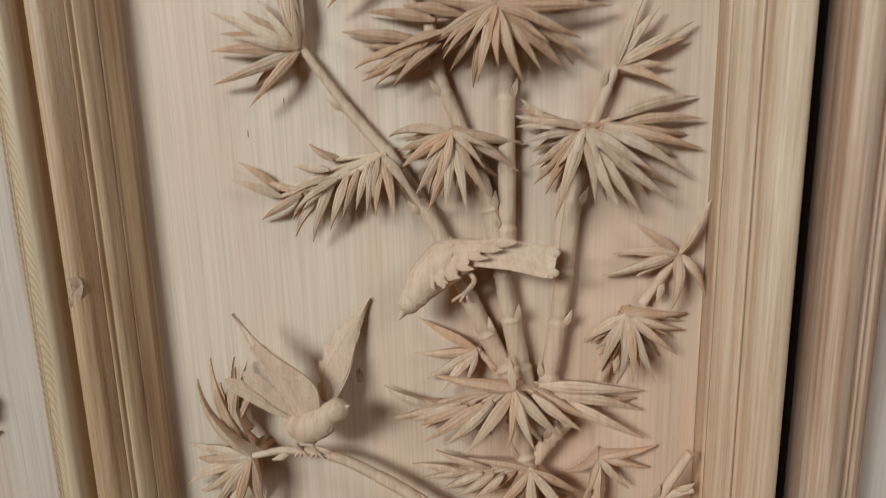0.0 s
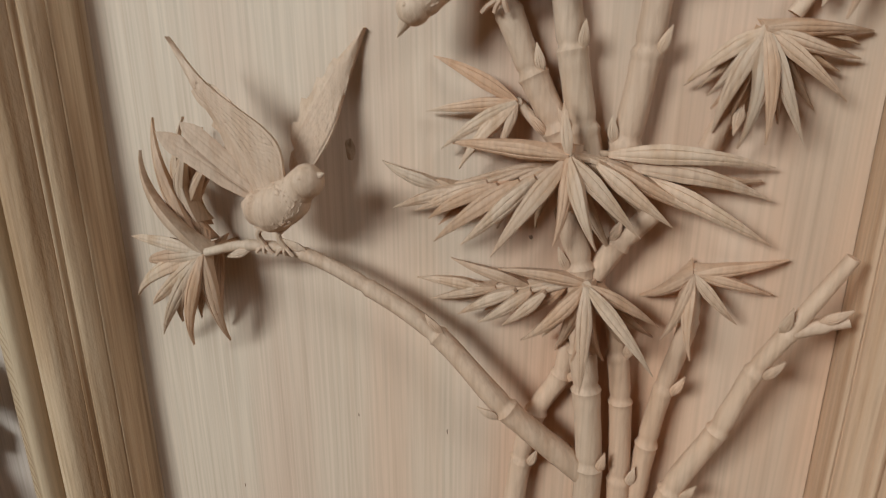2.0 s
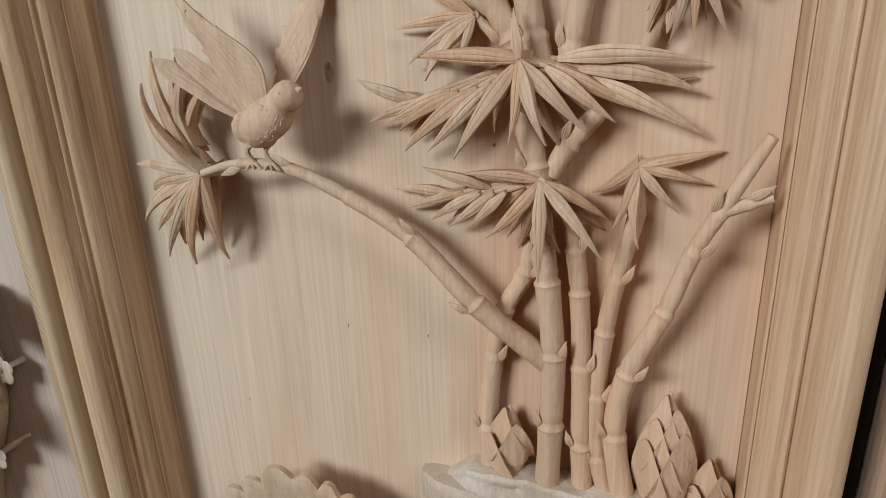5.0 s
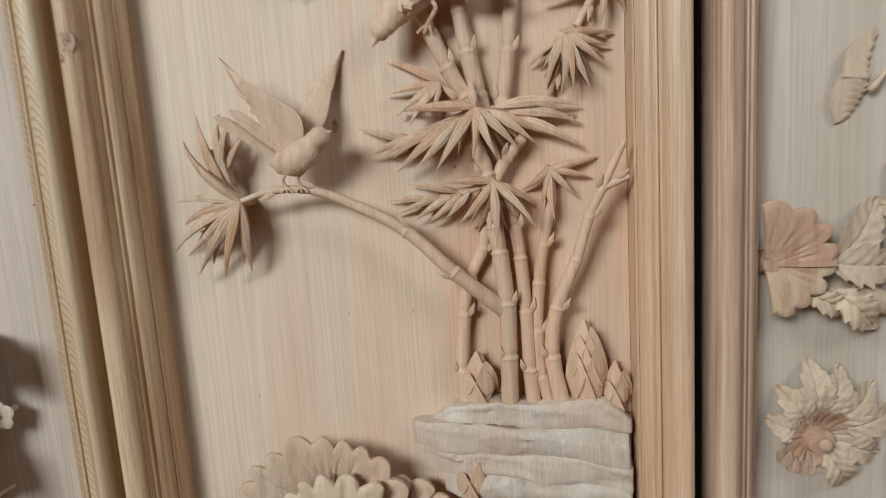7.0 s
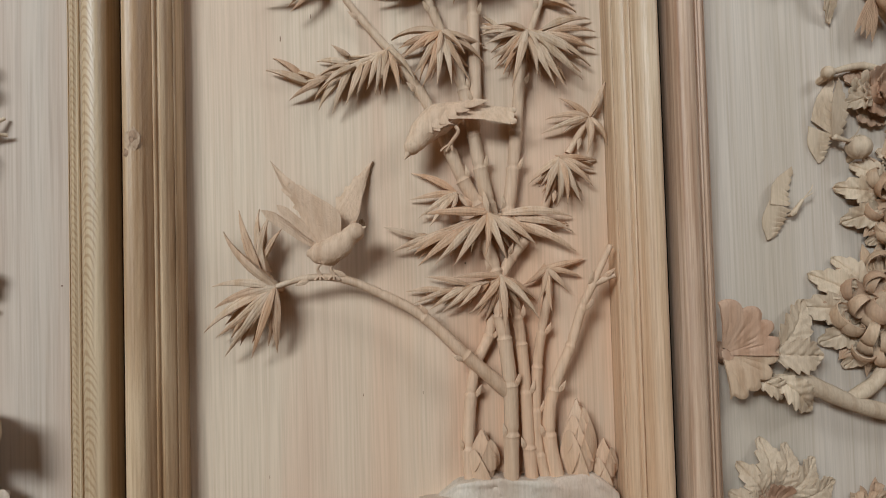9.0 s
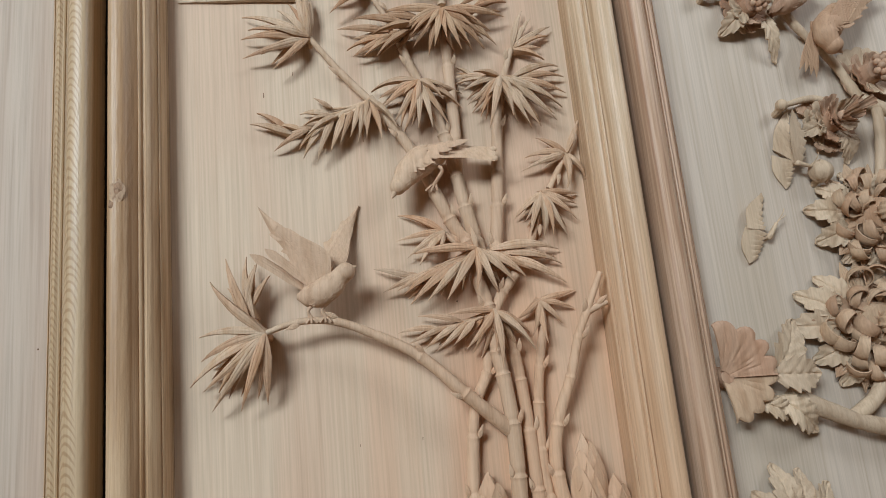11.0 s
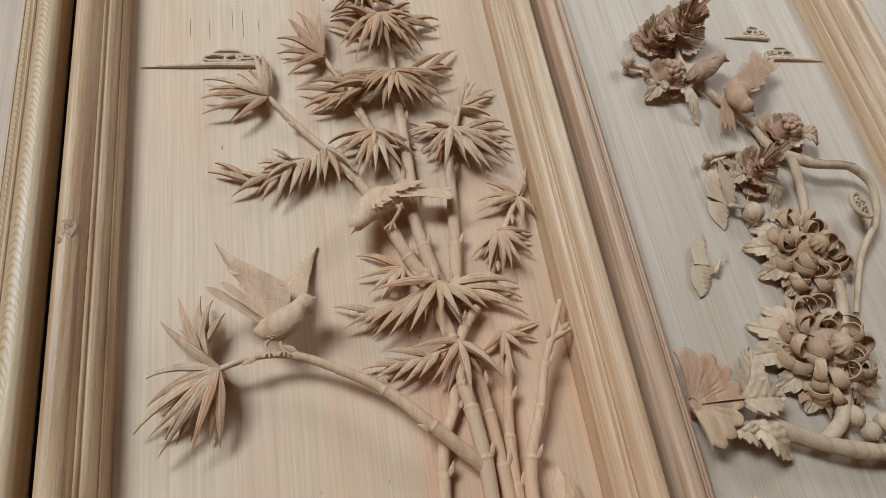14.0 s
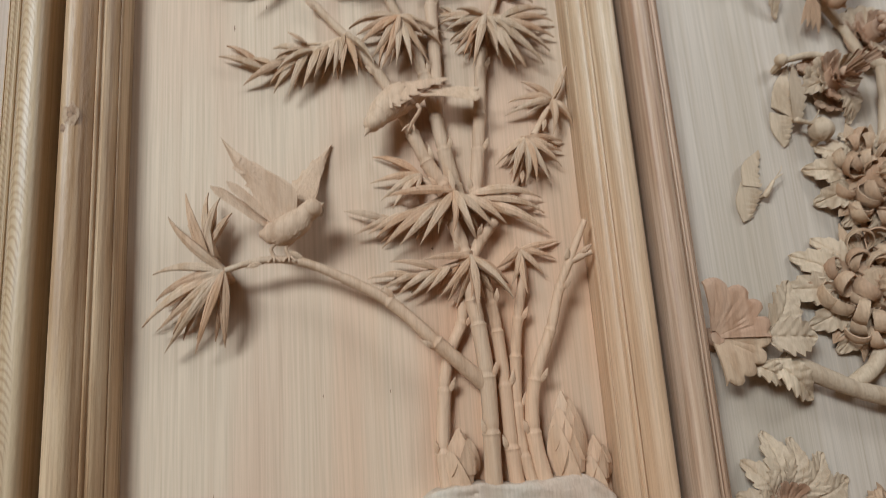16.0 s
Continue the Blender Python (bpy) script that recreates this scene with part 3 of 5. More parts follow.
culm([(0.0752, -0.009, 0.8984), (0.0708, -0.009, 0.9542), (0.076, -0.009, 1.0163), (0.0845, -0.009, 1.0555), (0.0994, -0.009, 1.0848), (0.1029, -0.009, 1.1112)], (0.0085, 0.006))
culm([(0.1215, -0.015, 1.0170), (0.0693, -0.03, 1.0655), (0.0234, -0.03, 1.1101), (-0.022, -0.031, 1.1372), (-0.0658, -0.034, 1.1564), (-0.1063, -0.036, 1.1595), (-0.1426, -0.036, 1.1505)], (0.0088, 0.003))
culm([(0.1156, -0.014, 1.1562), (0.1276, -0.014, 1.1758), (0.1451, -0.014, 1.1967)], (0.0066, 0.006))
culm([(0.1010, -0.006, 1.2110), (0.0890, -0.01, 1.2400), (0.0739, -0.01, 1.2689), (0.0593, -0.012, 1.3024), (0.0435, -0.014, 1.339), (0.0246, -0.012, 1.3767), (-0.0100, -0.009, 1.4290)], (0.0088, 0.0056))
culm([(-0.0030, -0.009, 1.4180), (-0.0419, -0.009, 1.4631), (-0.0781, -0.01, 1.5123)], (0.0056, 0.0034))
culm([(0.1120, -0.006, 1.2050), (0.1030, -0.009, 1.2400), (0.0946, -0.009, 1.2821), (0.0877, -0.009, 1.3227), (0.0772, -0.009, 1.377), (0.0587, -0.009, 1.4383)], (0.009, 0.0065))
culm([(0.055, -0.009, 1.4413), (0.0435, -0.009, 1.4712), (0.0346, -0.009, 1.4991), (0.0298, -0.009, 1.5324)], (0.006, 0.005))
culm([(0.1240, -0.006, 1.2060), (0.1269, -0.009, 1.233), (0.1339, -0.009, 1.2814), (0.1387, -0.009, 1.3254), (0.1453, -0.009, 1.3832), (0.1583, -0.009, 1.4448)], (0.0085, 0.006))
culm([(0.1592, -0.008, 1.4457), (0.1687, -0.008, 1.4708), (0.1754, -0.008, 1.4879)], (0.0045, 0.0035))
culm([(0.0880, -0.007, 1.3250), (0.0914, -0.009, 1.361), (0.0912, -0.009, 1.4662), (0.092, -0.009, 1.5133), (0.0921, -0.009, 1.5426)], (0.0078, 0.0065))
culm([(0.0914, -0.01, 1.5518), (0.0911, -0.01, 1.5924), (0.0874, -0.01, 1.6346), (0.0752, -0.01, 1.6613), (0.0644, -0.01, 1.6976)], (0.0055, 0.0045))
culm([(-0.0014, -0.007, 1.581), (0.0087, -0.007, 1.5582), (0.0223, -0.007, 1.5339)], (0.0032, 0.0036))
culm([(0.2271, -0.007, 1.3418), (0.2138, -0.007, 1.3193), (0.2014, -0.007, 1.2997)], (0.0036, 0.004))
culm([(0.1904, -0.007, 1.2808), (0.1793, -0.007, 1.2572), (0.1695, -0.007, 1.2323)], (0.0044, 0.0055))
culm([(-0.0101, -0.009, 1.4237), (-0.0423, -0.009, 1.4118), (-0.0757, -0.009, 1.3972), (-0.1054, -0.009, 1.3888)], (0.003, 0.002))
culm([(0.0643, -0.008, 1.2546), (0.0787, -0.008, 1.2409), (0.0898, -0.008, 1.2299)], (0.003, 0.004))

leaf_spray(-0.1426, -0.036, 1.1505, [(-85, -50, -10), (-71, -56, -12), (-61, -78, -15), (-44, -66, -12), (-30, -80, -18), (-3, -76, -12), (-72, 2, -20), (-74, -23, -5), (-61, 64, -10), (-42, 88, -14, -17, 10), (-30, 54, -16, -17, 10), (-20, 89, -14, -13, 18), (-7, 82, -14, -22, 26), (5, 65, -14, -20, 26)])
leaf_spray(0.0989, -0.03, 1.2277, [(-76, 2, -6), (-120, -12, -4, -75, -25), (-111, -41, -6, -61, -24), (-95, -41, -10, -48, -19), (-86, -45, -14, -41, -19), (-81, -58, -18, -28, -16), (-62, -57, -22, -18, -14), (-41, -59, -30), (-5, -49, -34), (18, -49, -34), (26, -58, -10), (41, -43, -26), (57, -37, -18, 15, -4), (76, -32, -12, 19, -4), (108, -46, -4, 40, -11), (106, -22, -4, 33, -6), (105, -4, 0, 20, 0), (-5, 30, -20)])
leaf_spray(0.1127, -0.028, 1.1544, [(-87, 2, -4, -36, -9), (-111, -15, 0, -63, -15), (-101, -29, -4, -56, -13), (-82, -36, -8, -43, -12), (-68, -39, -12, -33, -11), (-50, -35, -18, -24, -9), (-37, -41, -22), (-18, -52, -6), (-5, -46, -30), (1, -65, -32), (12, -48, -20), (42, -28, -4), (41, -48, -30), (-56, 0, -12)])
leaf_spray(0.1701, -0.012, 1.1626, [(48, 10, 0), (43, -11, -2), (26, -29, -6), (-28, -19, -4), (-14, -41, -10), (3, -51, -14)])
leaf_spray(0.1521, -0.026, 1.4418, [(-55, 11, 0), (-53, 2, -2), (-47, -11, -6), (-42, -30, -10), (-38, -43, -14), (-29, -50, -20), (-21, -69, -30), (-50, 24, 0, -29, 7), (83, 22, 0, 22, 7), (88, 5, 0, 29, 3), (88, -17, -2, 15, 1), (79, -38, -6, 14, -1), (67, -57, -12), (45, -66, -20), (30, -64, -26), (9, -55, -30), (1, -32, -10)])
leaf_spray(0.0509, -0.026, 1.4408, [(-58, -2, 0), (-50, -14, -4), (-47, -29, -8), (-34, -51, -14), (-23, -64, -20), (-6, -63, -30), (11, -63, -26), (32, -56, -18), (51, -32, -10), (55, -10, 0), (3, -30, -10)])
leaf_spray(-0.0100, -0.016, 1.4240, [(-144, -21, 2, -96, -36), (-136, -6, 4, -99, -31), (-118, -57, -4, -76, -34), (-100, -29, 0, -66, -30), (-68, 9, 2, -47, -5), (-85, -10, 0, -51, -13), (-83, -70, -8, -56, -30), (-67, -75, -10, -44, -21), (-51, -64, -12, -32, -17), (-38, -53, -12, -22, -13), (-26, -47, -12, -14, -9), (-17, -54, -14, -9, -6), (-7, -51, -16), (11, -56, -20), (30, -40, -20)])
leaf_spray(0.2276, -0.01, 1.3431, [(-35, 24, 0), (-52, -2, 0), (-59, -20, -4), (-32, -19, -6), (-5, -46, -10), (21, -34, -4), (23, 45, 0)])
leaf_spray(0.1885, -0.016, 1.2928, [(-35, -28, -2), (-23, -33, -6), (-19, -51, -10), (-6, -58, -18), (6, -55, -18), (24, -55, -12), (41, -34, -6), (45, -14, -2), (49, -1, 0)])
leaf_spray(0.0655, -0.01, 1.2543, [(-53, 25, 0), (-57, -7, -2), (-46, -29, -6), (-33, -39, -10), (-10, -29, -12)])
leaf_spray(-0.0781, -0.012, 1.5108, [(-81, 34, 0), (-83, 2, -4), (-81, -26, -8), (-59, -22, -12), (-44, -45, -16), (-38, 42, -2), (-15, 73, -2), (-5, 75, -4), (4, 55, -8)])
leaf_spray(-0.0018, -0.012, 1.5766, [(-60, 37, 0), (-61, 10, -4), (-54, -13, -8), (-49, -36, -12), (-43, 76, 0), (-30, 83, -2), (-12, 76, -4), (1, 80, -6)])
leaf_spray(0.0869, -0.03, 1.5332, [(-71, 15, -2), (-110, 4, 0, -50, -6), (-130, -10, 0, -67, -20), (-120, -39, -6, -67, -27), (-113, -50, -10, -60, -27), (-99, -53, -14, -52, -25), (-84, -56, -18, -41, -22), (-59, -28, -20), (-41, -37, -28), (-24, -33, -34), (-14, -55, -36), (2, -45, -36), (-20, -58, -20), (-38, -45, -14), (20, -57, -30), (33, -48, -24), (62, -25, -16), (83, -2, -6), (69, -41, -8), (91, 23, 0, 38, 7), (100, 56, 2, 51, 14), (51, -48, -12), (11, -48, -16)])
leaf_spray(0.0783, -0.032, 1.6324, [(-64, 20, 0), (-72, 4, 0, -34, -15), (-55, -36, -10), (-49, -49, -16), (-39, -72, -20), (-24, -82, -34), (-8, -63, -36), (11, -64, -20), (26, -51, -34), (45, -66, -20), (59, -49, -12), (47, -29, -24), (93, 16, 0, 42, 2), (87, -9, -4, 37, 2), (52, 29, 2, 19, 19), (-62, 31, 0), (-17, -60, -30)])
leaf_spray(0.0609, -0.03, 1.6768, [(-50, 29, -4), (-56, 0, -6), (-42, -22, -14), (-30, -22, -20), (-15, -36, -30), (-4, -37, -34), (13, -40, -30), (42, -6, -18), (69, 7, -6), (55, 34, 0), (28, -22, -20)])
leaf_spray(0.1754, -0.008, 1.4879, [(21, 55, 0), (30, 41, -2), (55, 30, 0), (51, 18, -2), (38, 0, -6), (41, -18, -8)])


# ---- birds on the middle panel ----
def sheet_between(lead, trail, rows=14, cols=26, feathers=0, thick=0.002, groove=0.0007, scallop=0.0, normal=(0, -1, 0), bulge=0.0025):
    """A wing or tail: a sheet between two curves, grooved into feathers."""
    a, b = spline(lead, 10), spline(trail, 10)

    def at(c, s):
        f = s * (len(c) - 1)
        k = min(int(f), len(c) - 2)
        return c[k].lerp(c[k + 1], f - k)
    grid = []
    for i in range(rows + 1):
        v = i / rows
        row = []
        for k in range(cols + 1):
            s = k / cols
            p, q = at(a, s), at(b, s)
            fr = (s * feathers) % 1.0 if feathers else 0.5
            point = min(1.0, fr / 0.14) * (1 - fr) ** 0.8
            outer = max(0.0, v - 0.35) / 0.65
            reach = v * (1 + scallop * (point - 0.45) * outer * outer)
            g = groove * (2 * point - 1.2) * outer if feathers else 0.0
            quill = -0.00035 * abs(noise.noise(Vector((s * 60, v * 9, 3.7 * (feathers + 1))))) if feathers else 0.0
            row.append(p.lerp(q, reach) + Vector(normal) * (bulge * math.sin(math.pi * v) + g + quill))
        grid.append(row)
    bm = bmesh.new()
    shell(bm, grid, normal, thick)
    return fix(bm)


def feather_rows(bm, lead, trail, count, size=0.0078, bulge=0.0025, levels=(0.06, 0.15, 0.24, 0.34, 0.44, 0.55, 0.66)):
    """Short overlapping feathers laid over a wing, pointing along to its tip."""
    a, b = spline(lead, 10), spline(trail, 10)

    def on(s, v):
        p = []
        for c in (a, b):
            f = min(max(s, 0.0), 1.0) * (len(c) - 1)
            k = min(int(f), len(c) - 2)
            p.append(c[k].lerp(c[k + 1], f - k))
        return p[0].lerp(p[1], v) + Vector((0, -bulge * math.sin(math.pi * v) - 0.0004, 0))
    for v in levels[::-1]:
        for k in range(count):
            s = 0.16 + 0.80 * (k + rng.uniform(0.2, 0.8)) / count
            c, d = on(s, v), on(s - 0.16, v + 0.20) - on(s, v)
            if d.length > 0.002:
                blade(bm, c, c + d.normalized() * size * rng.uniform(0.8, 1.15), size * 0.30, arch=0.01, sag=0, thick=0.0008, rows=5, relief=0.22)


def feathered_wing(bm, lead, tips, wide):
    """A lifted wing: long flight feathers stepped along its trailing edge, rows of short ones over their roots."""
    arm = spline(lead, 10)
    ends = [Vector(p) for p in tips]
    hind = [Vector(lead[0])] + [p.lerp(arm[min(len(arm) - 1, int(len(arm) * (0.25 + 0.7 * k / len(ends))))], 0.12) for k, p in enumerate(ends)]
    merge(bm, sheet_between(lead, hind, rows=12, cols=48, thick=0.0022))
    for k, end in reversed(list(enumerate(ends))):
        root = arm[min(len(arm) - 1, int(len(arm) * (0.34 + 0.62 * k / (len(ends) - 1))))] + Vector((0, 0.0005 * k + 0.0008, 0))
        blade(bm, root.lerp(end, 0.12), end, wide, arch=0.03, sag=0.02, thick=0.0016, fat=0.62, relief=0.13, rows=14)
    feather_rows(bm, lead, hind, 24)


def bird_body(spine, radii, beak, flat=0.9):
    bm = bmesh.new()
    pts = spline(spine, 8)
    n = len(pts) - 1
    rad = []
    for i in range(n + 1):
        f = i / n * (len(radii) - 1)
        k = min(int(f), len(radii) - 2)
        t = f - k
        t = t * t * (3 - 2 * t)
        rad.append((radii[k] + (radii[k + 1] - radii[k]) * t) * (1 + 0.05 * noise.noise(pts[i] * 160)))
    tube(bm, pts, rad, 18, flat)
    h = Vector(spine[-1])
    b = Vector(beak)
    tube(bm, [h, h.lerp(b, 0.45), h.lerp(b, 0.8), b], [radii[-1] * 0.75, radii[-1] * 0.42, radii[-1] * 0.2, 0.0004], 10)
    ball(bm, h, radii[-1] * 1.01, u=18, v=12)
    eye = h.lerp(b, 0.1) + Vector((-0.001, -radii[-1] * 0.85, radii[-1] * 0.25))
    ball(bm, eye, 0.0016, u=8, v=6)
    for i in range(110):
        k = rng.randrange(int(n * 0.30), int(n * 0.85))
        a = rng.uniform(0.15, 0.85) * math.pi
        d = (pts[k + 1] - pts[k]).normalized()
        s = d.cross(Vector((0, -1, 0))).normalized()
        c = pts[k] + rad[k] * 0.985 * (math.cos(a) * s + Vector((0, -flat * math.sin(a), 0)))
        blade(bm, c, c - d * rng.uniform(0.004, 0.006), 0.0020, arch=-0.03, sag=0, thick=0.0008, rows=4, relief=0.10)
    return bm


bm = bird_body([(-0.106, -0.036, 1.187), (-0.095, -0.039, 1.1865), (-0.082, -0.042, 1.188), (-0.0675, -0.045, 1.196), (-0.0590, -0.047, 1.2035), (-0.0520, -0.049, 1.2085)],
               [0.004, 0.0118, 0.0154, 0.0142, 0.0104, 0.0104], (-0.0395, -0.050, 1.2142))
LEFT_LEAD = [(-0.1440, -0.044, 1.2905), (-0.1200, -0.049, 1.2668), (-0.0960, -0.051, 1.2508), (-0.0775, -0.052, 1.2392), (-0.0680, -0.052, 1.2280), (-0.0672, -0.050, 1.2115), (-0.0712, -0.046, 1.1985)]
LEFT_TIPS = [(-0.1329, -0.042, 1.2583), (-0.1206, -0.042, 1.2379), (-0.1146, -0.042, 1.2223), (-0.1074, -0.042, 1.2095), (-0.0985, -0.042, 1.1975), (-0.0930, -0.042, 1.1900)]
feathered_wing(bm, LEFT_LEAD, LEFT_TIPS, 0.0155)
RIGHT_LEAD = [(-0.0322, -0.002, 1.2955), (-0.0432, -0.010, 1.2605), (-0.0475, -0.022, 1.2350), (-0.0540, -0.032, 1.2180), (-0.0620, -0.038, 1.2060)]
RIGHT_TIPS = [(-0.0530, -0.005, 1.2778), (-0.0650, -0.006, 1.2660), (-0.0760, -0.008, 1.2530), (-0.0810, -0.012, 1.2380), (-0.0790, -0.020, 1.2200)]
feathered_wing(bm, RIGHT_LEAD, RIGHT_TIPS, 0.0160)
for root, end, wide in (((-0.090, -0.038, 1.1890), (-0.1520, -0.056, 1.2345), 0.0130), ((-0.088, -0.041, 1.1945), (-0.1370, -0.051, 1.2405), 0.0120)):
    blade(bm, root, end, wide, arch=0.02, sag=0.01, roll=0.55, thick=0.0022, fat=0.82, relief=0.12, rows=18)
for fx in (-0.092, -0.077):
    tube(bm, spline([(fx + 0.005, -0.040, 1.178), (fx - 0.003, -0.041, 1.170), (fx + 0.001, -0.039, 1.160)], 5), [0.0019] * 11, 8)
    for s in (-1, 0, 1):
        tube(bm, spline([(fx + 0.001, -0.039, 1.1615), (fx + 0.003 * s, -0.0405, 1.1600), (fx + 0.006 * s, -0.0400, 1.1565)], 4), [0.0013] * 9, 6)
tagged(part("bird_carving", fix(bm), CARVED), "carved wooden bird with raised wings on a bamboo branch", "carving", "carved birds")

bm = bird_body([(0.080, -0.030, 1.3460), (0.062, -0.030, 1.3435), (0.0445, -0.030, 1.3370), (0.0285, -0.034, 1.3235), (0.0190, -0.038, 1.3110), (0.0140, -0.040, 1.3045)],
               [0.006, 0.0140, 0.0185, 0.0160, 0.0118, 0.0096], (0.0048, -0.042, 1.2895), 0.85)
# the tail: a folded fan that widens and droops to a lobed end
for top_edge, low_edge, wide in (([(0.070, -0.030, 1.3530), (0.0850, -0.030, 1.3545), (0.1066, -0.030, 1.3526), (0.1338, -0.031, 1.3490)],
                                  [(0.066, -0.038, 1.3360), (0.0816, -0.040, 1.3352), (0.1017, -0.041, 1.3334), (0.1300, -0.042, 1.3280)], 0.0030),
                                 ([(0.070, -0.0345, 1.3470), (0.0850, -0.0345, 1.3465), (0.1050, -0.0360, 1.3430), (0.1290, -0.0370, 1.3375)],
                                  [(0.066, -0.0395, 1.3360), (0.0816, -0.0410, 1.3352), (0.1000, -0.0422, 1.3334), (0.1255, -0.0430, 1.3280)], 0.0022)):
    merge(bm, sheet_between(top_edge, low_edge, cols=40, rows=14, thick=wide, bulge=0.0012, normal=(0, -0.9, -0.43)))
ball(bm, (0.1315, -0.0335, 1.3462), 0.0038, (1.1, 0.5, 0.9), 12, 8)
ball(bm, (0.1300, -0.0400, 1.3320), 0.0045, (1.1, 0.5, 0.9), 12, 8)
WING_BACK = [(0.0840, -0.034, 1.3560), (0.0628, -0.035, 1.3560), (0.0430, -0.038, 1.3510), (0.0280, -0.042, 1.3380)]
WING_LOW = [(0.0845, -0.036, 1.3545), (0.0660, -0.044, 1.3421), (0.0470, -0.0475, 1.3230), (0.0290, -0.046, 1.3195)]
merge(bm, sheet_between(WING_BACK, WING_LOW, cols=60, rows=18, feathers=6, scallop=0.22, groove=0.0011, thick=0.003))
for row, (count, v0, size) in enumerate(((6, 0.62, 0.020), (7, 0.36, 0.016), (7, 0.12, 0.013))):
    for k in range(count):
        f = (k + 0.5 + 0.25 * (row % 2)) / count
        p, q = (spline(c, 10) for c in (WING_BACK, WING_LOW))
        j = min(len(p) - 1, int((1 - f) * (len(p) - 1)))
        foot = p[j].lerp(q[j], v0) + Vector((0, -0.0018 + 0.0004 * row, 0))
        blade(bm, foot, foot + Vector((0.62 + 0.25 * f, -0.10, 0.12 - 0.35 * (1 - f))).normalized() * size * (0.75 + 0.4 * f), size * 0.30, arch=0.02, sag=0.0, thick=0.0012, fat=0.5, relief=0.12, rows=7)
tube(bm, spline([(0.064, -0.034, 1.329), (0.0670, -0.034, 1.322), (0.0600, -0.028, 1.312), (0.0560, -0.024, 1.307)], 6), [0.0022] * 19, 8)
for s in (-1, 0, 1):
    tube(bm, spline([(0.0590, -0.026, 1.310), (0.0560 + 0.004 * s, -0.026, 1.306), (0.0540 + 0.007 * s, -0.024, 1.302)], 4), [0.0014] * 9, 6)
tagged(part("bird_carving", fix(bm), CARVED), "carved wooden bird with a long tail leaning down", "carving", "carved birds")


# ---- rock, shoots and low leaves at the foot of the bamboo ----
def stratum(x0, x1, upper, lower, depth, seed):
    """One bed of the rock: a slab between two uneven lines, its front in broad facets."""
    bm = bmesh.new()
    nx, nz = 72, 10
    grid = []
    for i in range(nz + 1):
        v = i / nz
        row = []
        for k in range(nx + 1):
            u = k / nx
            zt, zb = upper(u), lower(u)
            z = zb + (zt - zb) * v
            facet = noise.noise(Vector((math.floor(u * 6 + 0.8 * noise.noise(Vector((v * 2, seed, u * 4)))) * 1.7, seed * 3.1, math.floor(v * 1.6) * 2.3)))
            y = -depth * (1 + 0.10 * facet + 0.16 * noise.noise(Vector((u * 3, seed, v))))
            y += 0.0030 * max(0.0, (v - 0.80) / 0.20) ** 2 + 0.0012 * max(0.0, (0.12 - v) / 0.12) ** 2
            y += depth * 0.75 * max(0.0, (2 * u - 1.93) / 0.07) ** 2
            y *= 0.30 + 0.70 * math.sin(min(1.0, u / 0.20) * math.pi / 2)
            y += 0.0022 * max(0.0, noise.noise(Vector((u * 9, seed * 5.0, v * 2.2)))) + 0.0007 * noise.noise(Vector((u * 40, seed, v * 9)))
            row.append(Vector((x0 + (x1 - x0) * u, y, z)))
        grid.append(row)
    a = [[bm.verts.new(p) for p in row] for row in grid]
    for i in range(nz):
        for k in range(nx):
            bm.faces.new((a[i][k], a[i][k + 1], a[i + 1][k + 1], a[i + 1][k]))
    edge = [*a[0], *[r[-1] for r in a[1:]], *a[-1][-2::-1], *[r[0] for r in a[-2:0:-1]]]
    back = [bm.verts.new((v.co.x, 0.004, v.co.z)) for v in edge]
    for k in range(len(edge)):
        j = (k + 1) % len(edge)
        bm.faces.new((edge[k], back[k], back[j], edge[j]))
    bm.faces.new(back)
    return fix(bm)


def bed_line(k):
    def line(u):
        z = 0.925 - 0.0275 * k - 0.005 * abs(2 * u - 0.9) ** 2 - 0.014 * k ** 0.5 * (u - 0.35) * (1 if k else 0.5)
        z += 0.0085 * noise.noise(Vector((u * 2.6, k * 0.9, 0.3))) + 0.003 * noise.noise(Vector((u * 6, k * 2.7, 0.3))) + 0.0016 * noise.noise(Vector((u * 14, k * 1.3, 4)))
        if k == 0:
            z -= 0.020 * max(0.0, 1 - u / 0.22) ** 1.5 + 0.022 * max(0.0, (u - 0.80) / 0.2) ** 1.4
        return z
    return line


rock = thing("rock_carving", (0.13, 0, 0.66), "layered rock ledge carved in pale greyish wood", "carving")
for k in range(10):
    part("stratum", stratum((0.034, 0.012, 0.022, 0.044, 0.062, 0.070, 0.074, 0.070, 0.076, 0.070)[k], 0.2482 - 0.002 * (k % 2), bed_line(k), bed_line(k + 1.03), 0.030 + 0.0018 * (k % 3) + 0.0012 * k, k), CARVED_PALE, rock)


